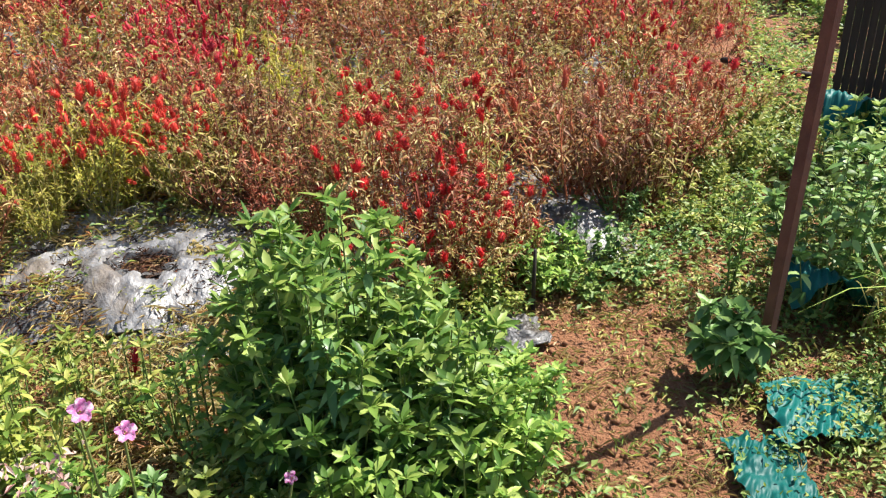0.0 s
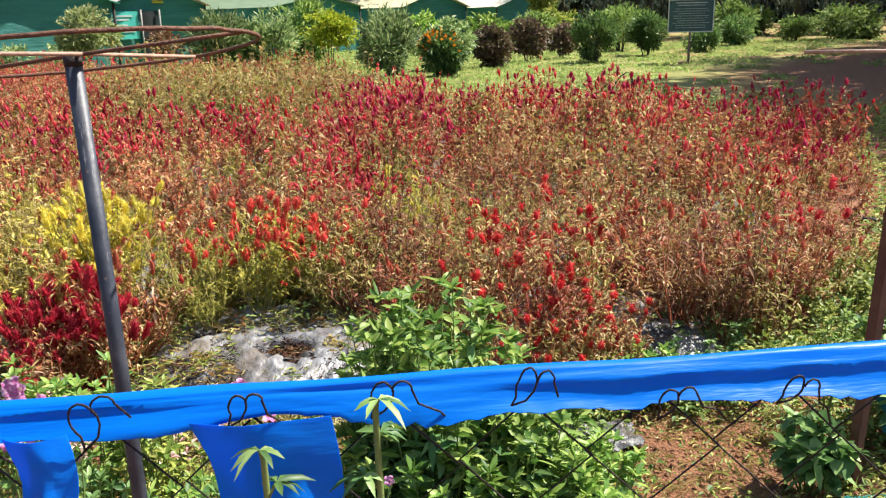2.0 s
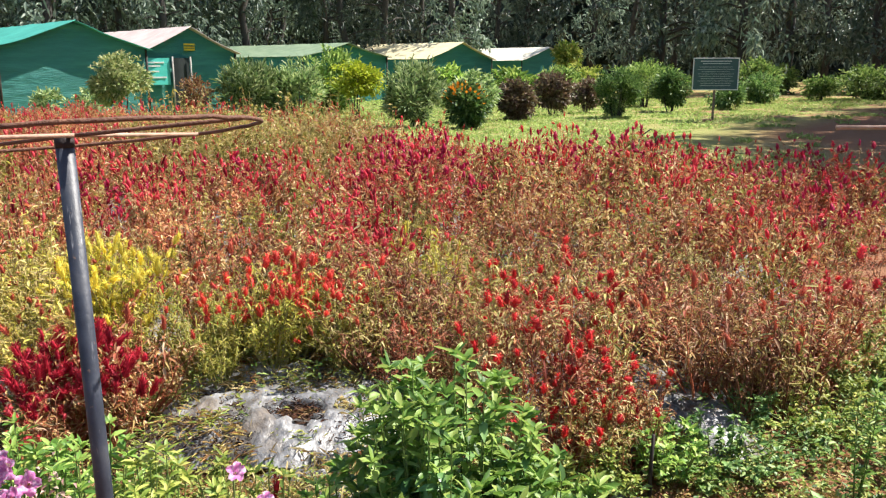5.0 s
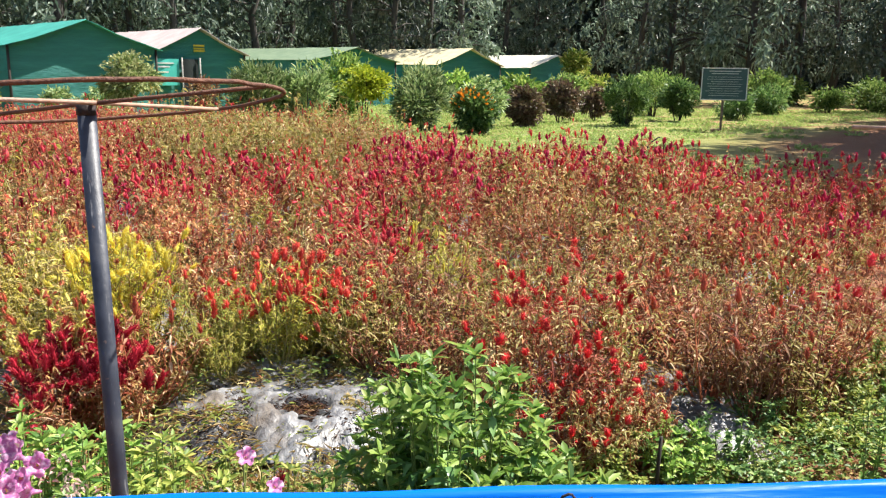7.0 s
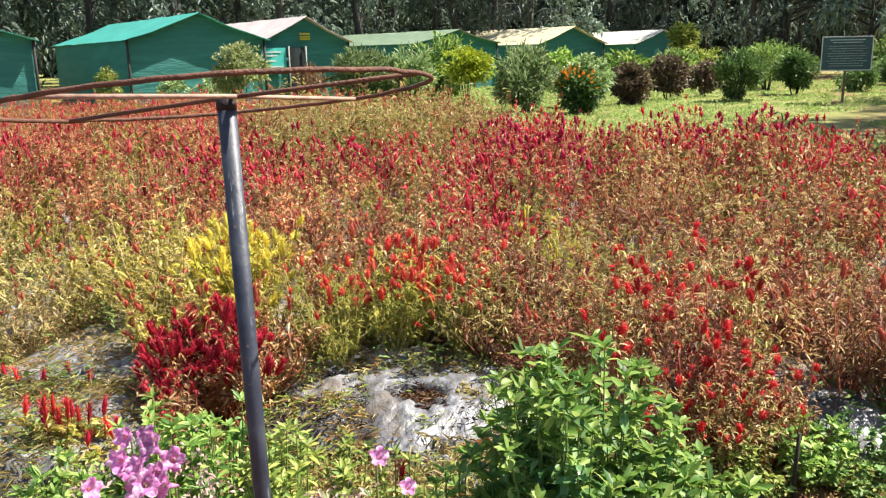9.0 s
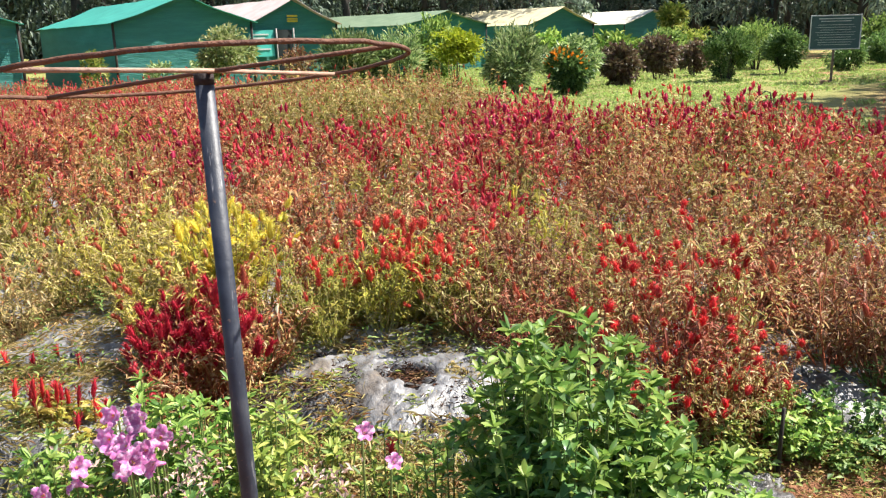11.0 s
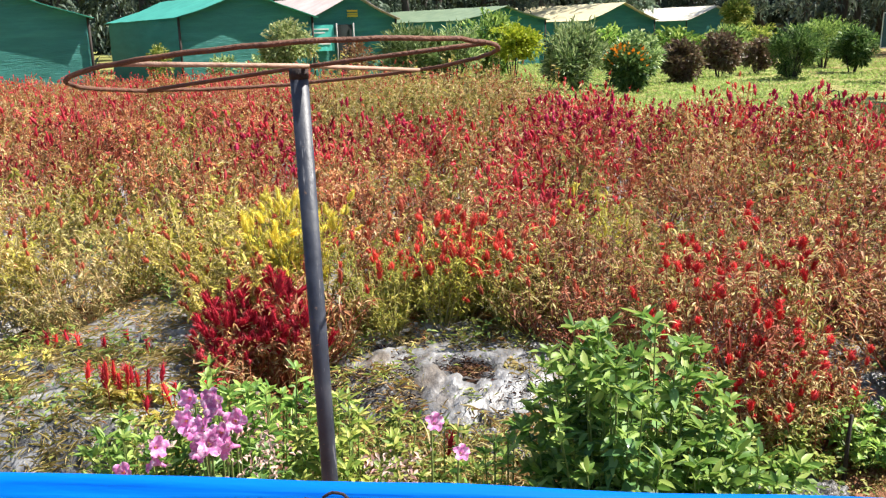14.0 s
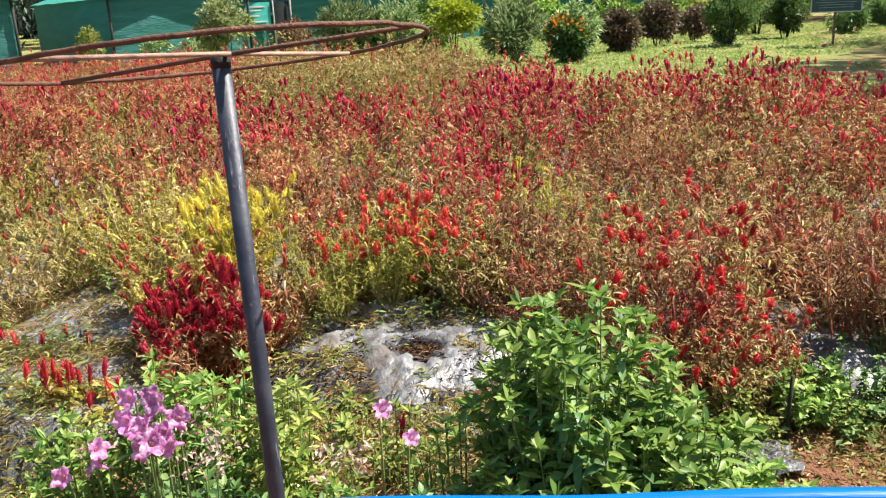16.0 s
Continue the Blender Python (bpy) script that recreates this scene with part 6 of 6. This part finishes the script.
def path_bare(x, y):
    """The trodden red earth between the bush and the rusty post, and its way on beside the beds."""
    a = near(x, y, 1.78, 2.65, 0.36, 0.62) or near(x, y, 1.9, 2.2, 0.25, 0.4)
    c = abs((x - 3.0) - (y - 4.0) * 0.72) < 0.07 and y > 4.2
    return a or c


scatter("low_weeds", "low green weeds covering the earth", "weeds", "leaf_weed", 14000, (-2.6, 4.6, 0.9, 5.2), 0.028, 0.012, 0.09, lambda x, y: (not in_poly(x, y, FIELD)) and not (bed_z(x, y) > 0.03 and rng.random() < 0.93) and not (path_bare(x, y) and rng.random() < 0.86) and noise.noise(Vector((x * 2.2, y * 2.2, 8))) > -0.25)
scatter("green_weeds", "fresh green weeds in patches along the path", "weeds", "leaf_mid", 11000, (1.0, 7.0, 1.2, 9.5), 0.036, 0.017, 0.11, lambda x, y: (not in_poly(x, y, FIELD)) and not (path_bare(x, y) and rng.random() < 0.9) and noise.noise(Vector((x * 1.7, y * 1.7, 18))) > -0.1)
scatter("straw", "dry straw and withered stalks on the ground", "straw", "leaf_hay", 3600, (-2.6, 4.0, 1.2, 5.0), 0.08, 0.004, 0.03, lambda x, y: (x < 0.6 or rng.random() < 0.22) and not near(x, y, 0.83, 2.5, 0.4, 0.35) and (not near(x, y, -0.1, 3.8, 0.5, 0.35) or rng.random() < 0.15))
scatter("leaf_litter", "brown leaf litter on plastic and earth", "litter", "leaf_tan", 2600, (-2.6, 4.2, 2.9, 6.0), 0.035, 0.010, 0.015, lambda x, y: not near(x, y, 0.0, 3.85, 0.65, 0.42) or rng.random() < 0.15)
scatter("dry_weeds", "dry yellow weeds and straw over the plastic", "weeds", "leaf_straw", 1000, (-2.7, -0.75, 2.6, 4.3), 0.055, 0.004, 0.07, lambda x, y: noise.noise(Vector((x * 3.2, y * 3.2, 51))) > 0.04)
scatter("dry_weeds", "yellow-green weeds between the beds", "weeds", "leaf_weed", 600, (-2.7, -0.6, 2.6, 4.1), 0.045, 0.010, 0.14, lambda x, y: noise.noise(Vector((x * 2.6, y * 2.6, 71))) > 0.08)
scatter("path_straw", "dry stalks and grass bits on the trodden earth", "straw", "leaf_hay", 2600, (1.2, 4.2, 1.4, 5.5), 0.06, 0.004, 0.008, lambda x, y: not in_poly(x, y, FIELD))
scatter("path_sprouts", "sparse grass sprouts in the trodden earth", "weeds", "leaf_weed", 420, (1.2, 3.2, 1.4, 4.2), 0.05, 0.007, 0.05, lambda x, y: not in_poly(x, y, FIELD) and noise.noise(Vector((x * 4, y * 4, 2))) > 0.05)


def build_clods():
    """Crumbs of earth and small stones on the path."""
    b = Buf()
    for _ in range(2400):
        x, y = rng.uniform(1.2, 2.7), rng.uniform(1.4, 4.2)
        if in_poly(x, y, FIELD):
            continue
        r = 0.004 + 0.016 * rng.random() ** 3
        p = np.array([[1, 0, 0], [0, 1, 0], [-1, 0, 0], [0, -1, 0], [0, 0, 0.9], [0, 0, -0.6]]) * r * rng.uniform(0.6, 1.3, (6, 1)) + [x, y, ground_z(x, y) + r * 0.25]
        b.add(p, [[0, 1, 4], [1, 2, 4], [2, 3, 4], [3, 0, 4], [1, 0, 5], [2, 1, 5], [3, 2, 5], [0, 3, 5]])
    tagged(new("earth_crumbs", b.mesh("earth_crumbs", M["soil"])), "crumbs of red earth and small stones on the path", "earth", kind="stuff")


build_clods()
scatter("net_weeds", "weeds growing over the fallen net", "weeds", "leaf_mid", 150, (1.85, 2.6, 1.8, 2.4), 0.028, 0.012, 0.10, lambda x, y: noise.noise(Vector((x * 5, y * 5, 31))) > -0.05)
scatter("path_weeds", "weeds beyond the beds at the path's end", "weeds", "leaf_weed", 3000, (4.0, 11.0, 4.5, 13.0), 0.07, 0.025, 0.14, lambda x, y: not in_poly(x, y, FIELD))
scatter("bed_litter", "dry fallen leaves strewn over the silver plastic", "litter", "leaf_hay", 360, (0.36, 0.85, 3.78, 4.3), 0.034, 0.011, 0.02, lambda x, y: noise.noise(Vector((x * 6, y * 6, 3))) > -0.15)
# dark slivers that also stand in for the plants' shadow strokes on the film
scatter("bed_litter", "dark stalk bits and stand-ins for thin plant shadows on the silver plastic", "litter", "dark_earth", 700, (-0.6, 0.7, 3.5, 4.4), 0.042, 0.0045, 0.012, lambda x, y: True)
scatter("bed_weeds", "thin green and straw-coloured weeds rooted in the torn plastic", "weeds", "leaf_weed", 420, (-0.7, 0.75, 3.55, 4.6), 0.045, 0.007, 0.10, lambda x, y: noise.noise(Vector((x * 4, y * 4, 91))) > 0.12 and not near(x, y, 0.215, 3.80, 0.2, 0.2))
scatter("bed_straw", "straw and dry stalks lying over the silver plastic", "straw", "leaf_straw", 520, (-0.7, 0.9, 3.5, 5.0), 0.075, 0.0045, 0.02, lambda x, y: noise.noise(Vector((x * 3, y * 3, 41))) > -0.05 and not near(x, y, 0.215, 3.80, 0.2, 0.2))
scatter("dry_grass", "matted brown dry grass over the end of the bed", "grass", "leaf_hay", 1700, (-2.7, -0.95, 2.5, 3.9), 0.085, 0.0045, 0.07, lambda x, y: noise.noise(Vector((x * 2.4, y * 2.4, 27))) > -0.12)
scatter("green_sprouts", "green weeds sprouting through the dry grass", "weeds", "leaf_mid", 450, (-2.4, -0.7, 2.5, 4.0), 0.04, 0.014, 0.12, lambda x, y: noise.noise(Vector((x * 2.0, y * 2.0, 57))) > 0.10)
scatter("field_litter", "dry stalks, leaves and straw between the flowers", "litter", "leaf_straw", 2600, (-3.5, 4.6, 4.0, 9.0), 0.075, 0.008, 0.05, lambda x, y: in_poly(x, y, FIELD))
scatter("field_weeds", "green weeds between the flowers", "weeds", "leaf_mid", 2600, (-3.0, 4.2, 3.4, 8.0), 0.05, 0.014, 0.14, lambda x, y: in_poly(x, y, FIELD) and noise.noise(Vector((x * 1.8, y * 1.8, 17))) > 0.02)
scatter("straw_mat", "yellow-brown dry grass lying over red earth", "straw", "leaf_straw", 1500, (-0.35, 0.62, 2.2, 3.55), 0.085, 0.005, 0.06, lambda x, y: noise.noise(Vector((x * 3.1, y * 3.1, 47))) > -0.2)
scatter("fallen_petals", "fallen red flower heads on the ground beside the beds", "petals", "plume_red", 60, (3.3, 4.5, 5.2, 7.4), 0.05, 0.03, 0.02, lambda x, y: not in_poly(x, y, FIELD))
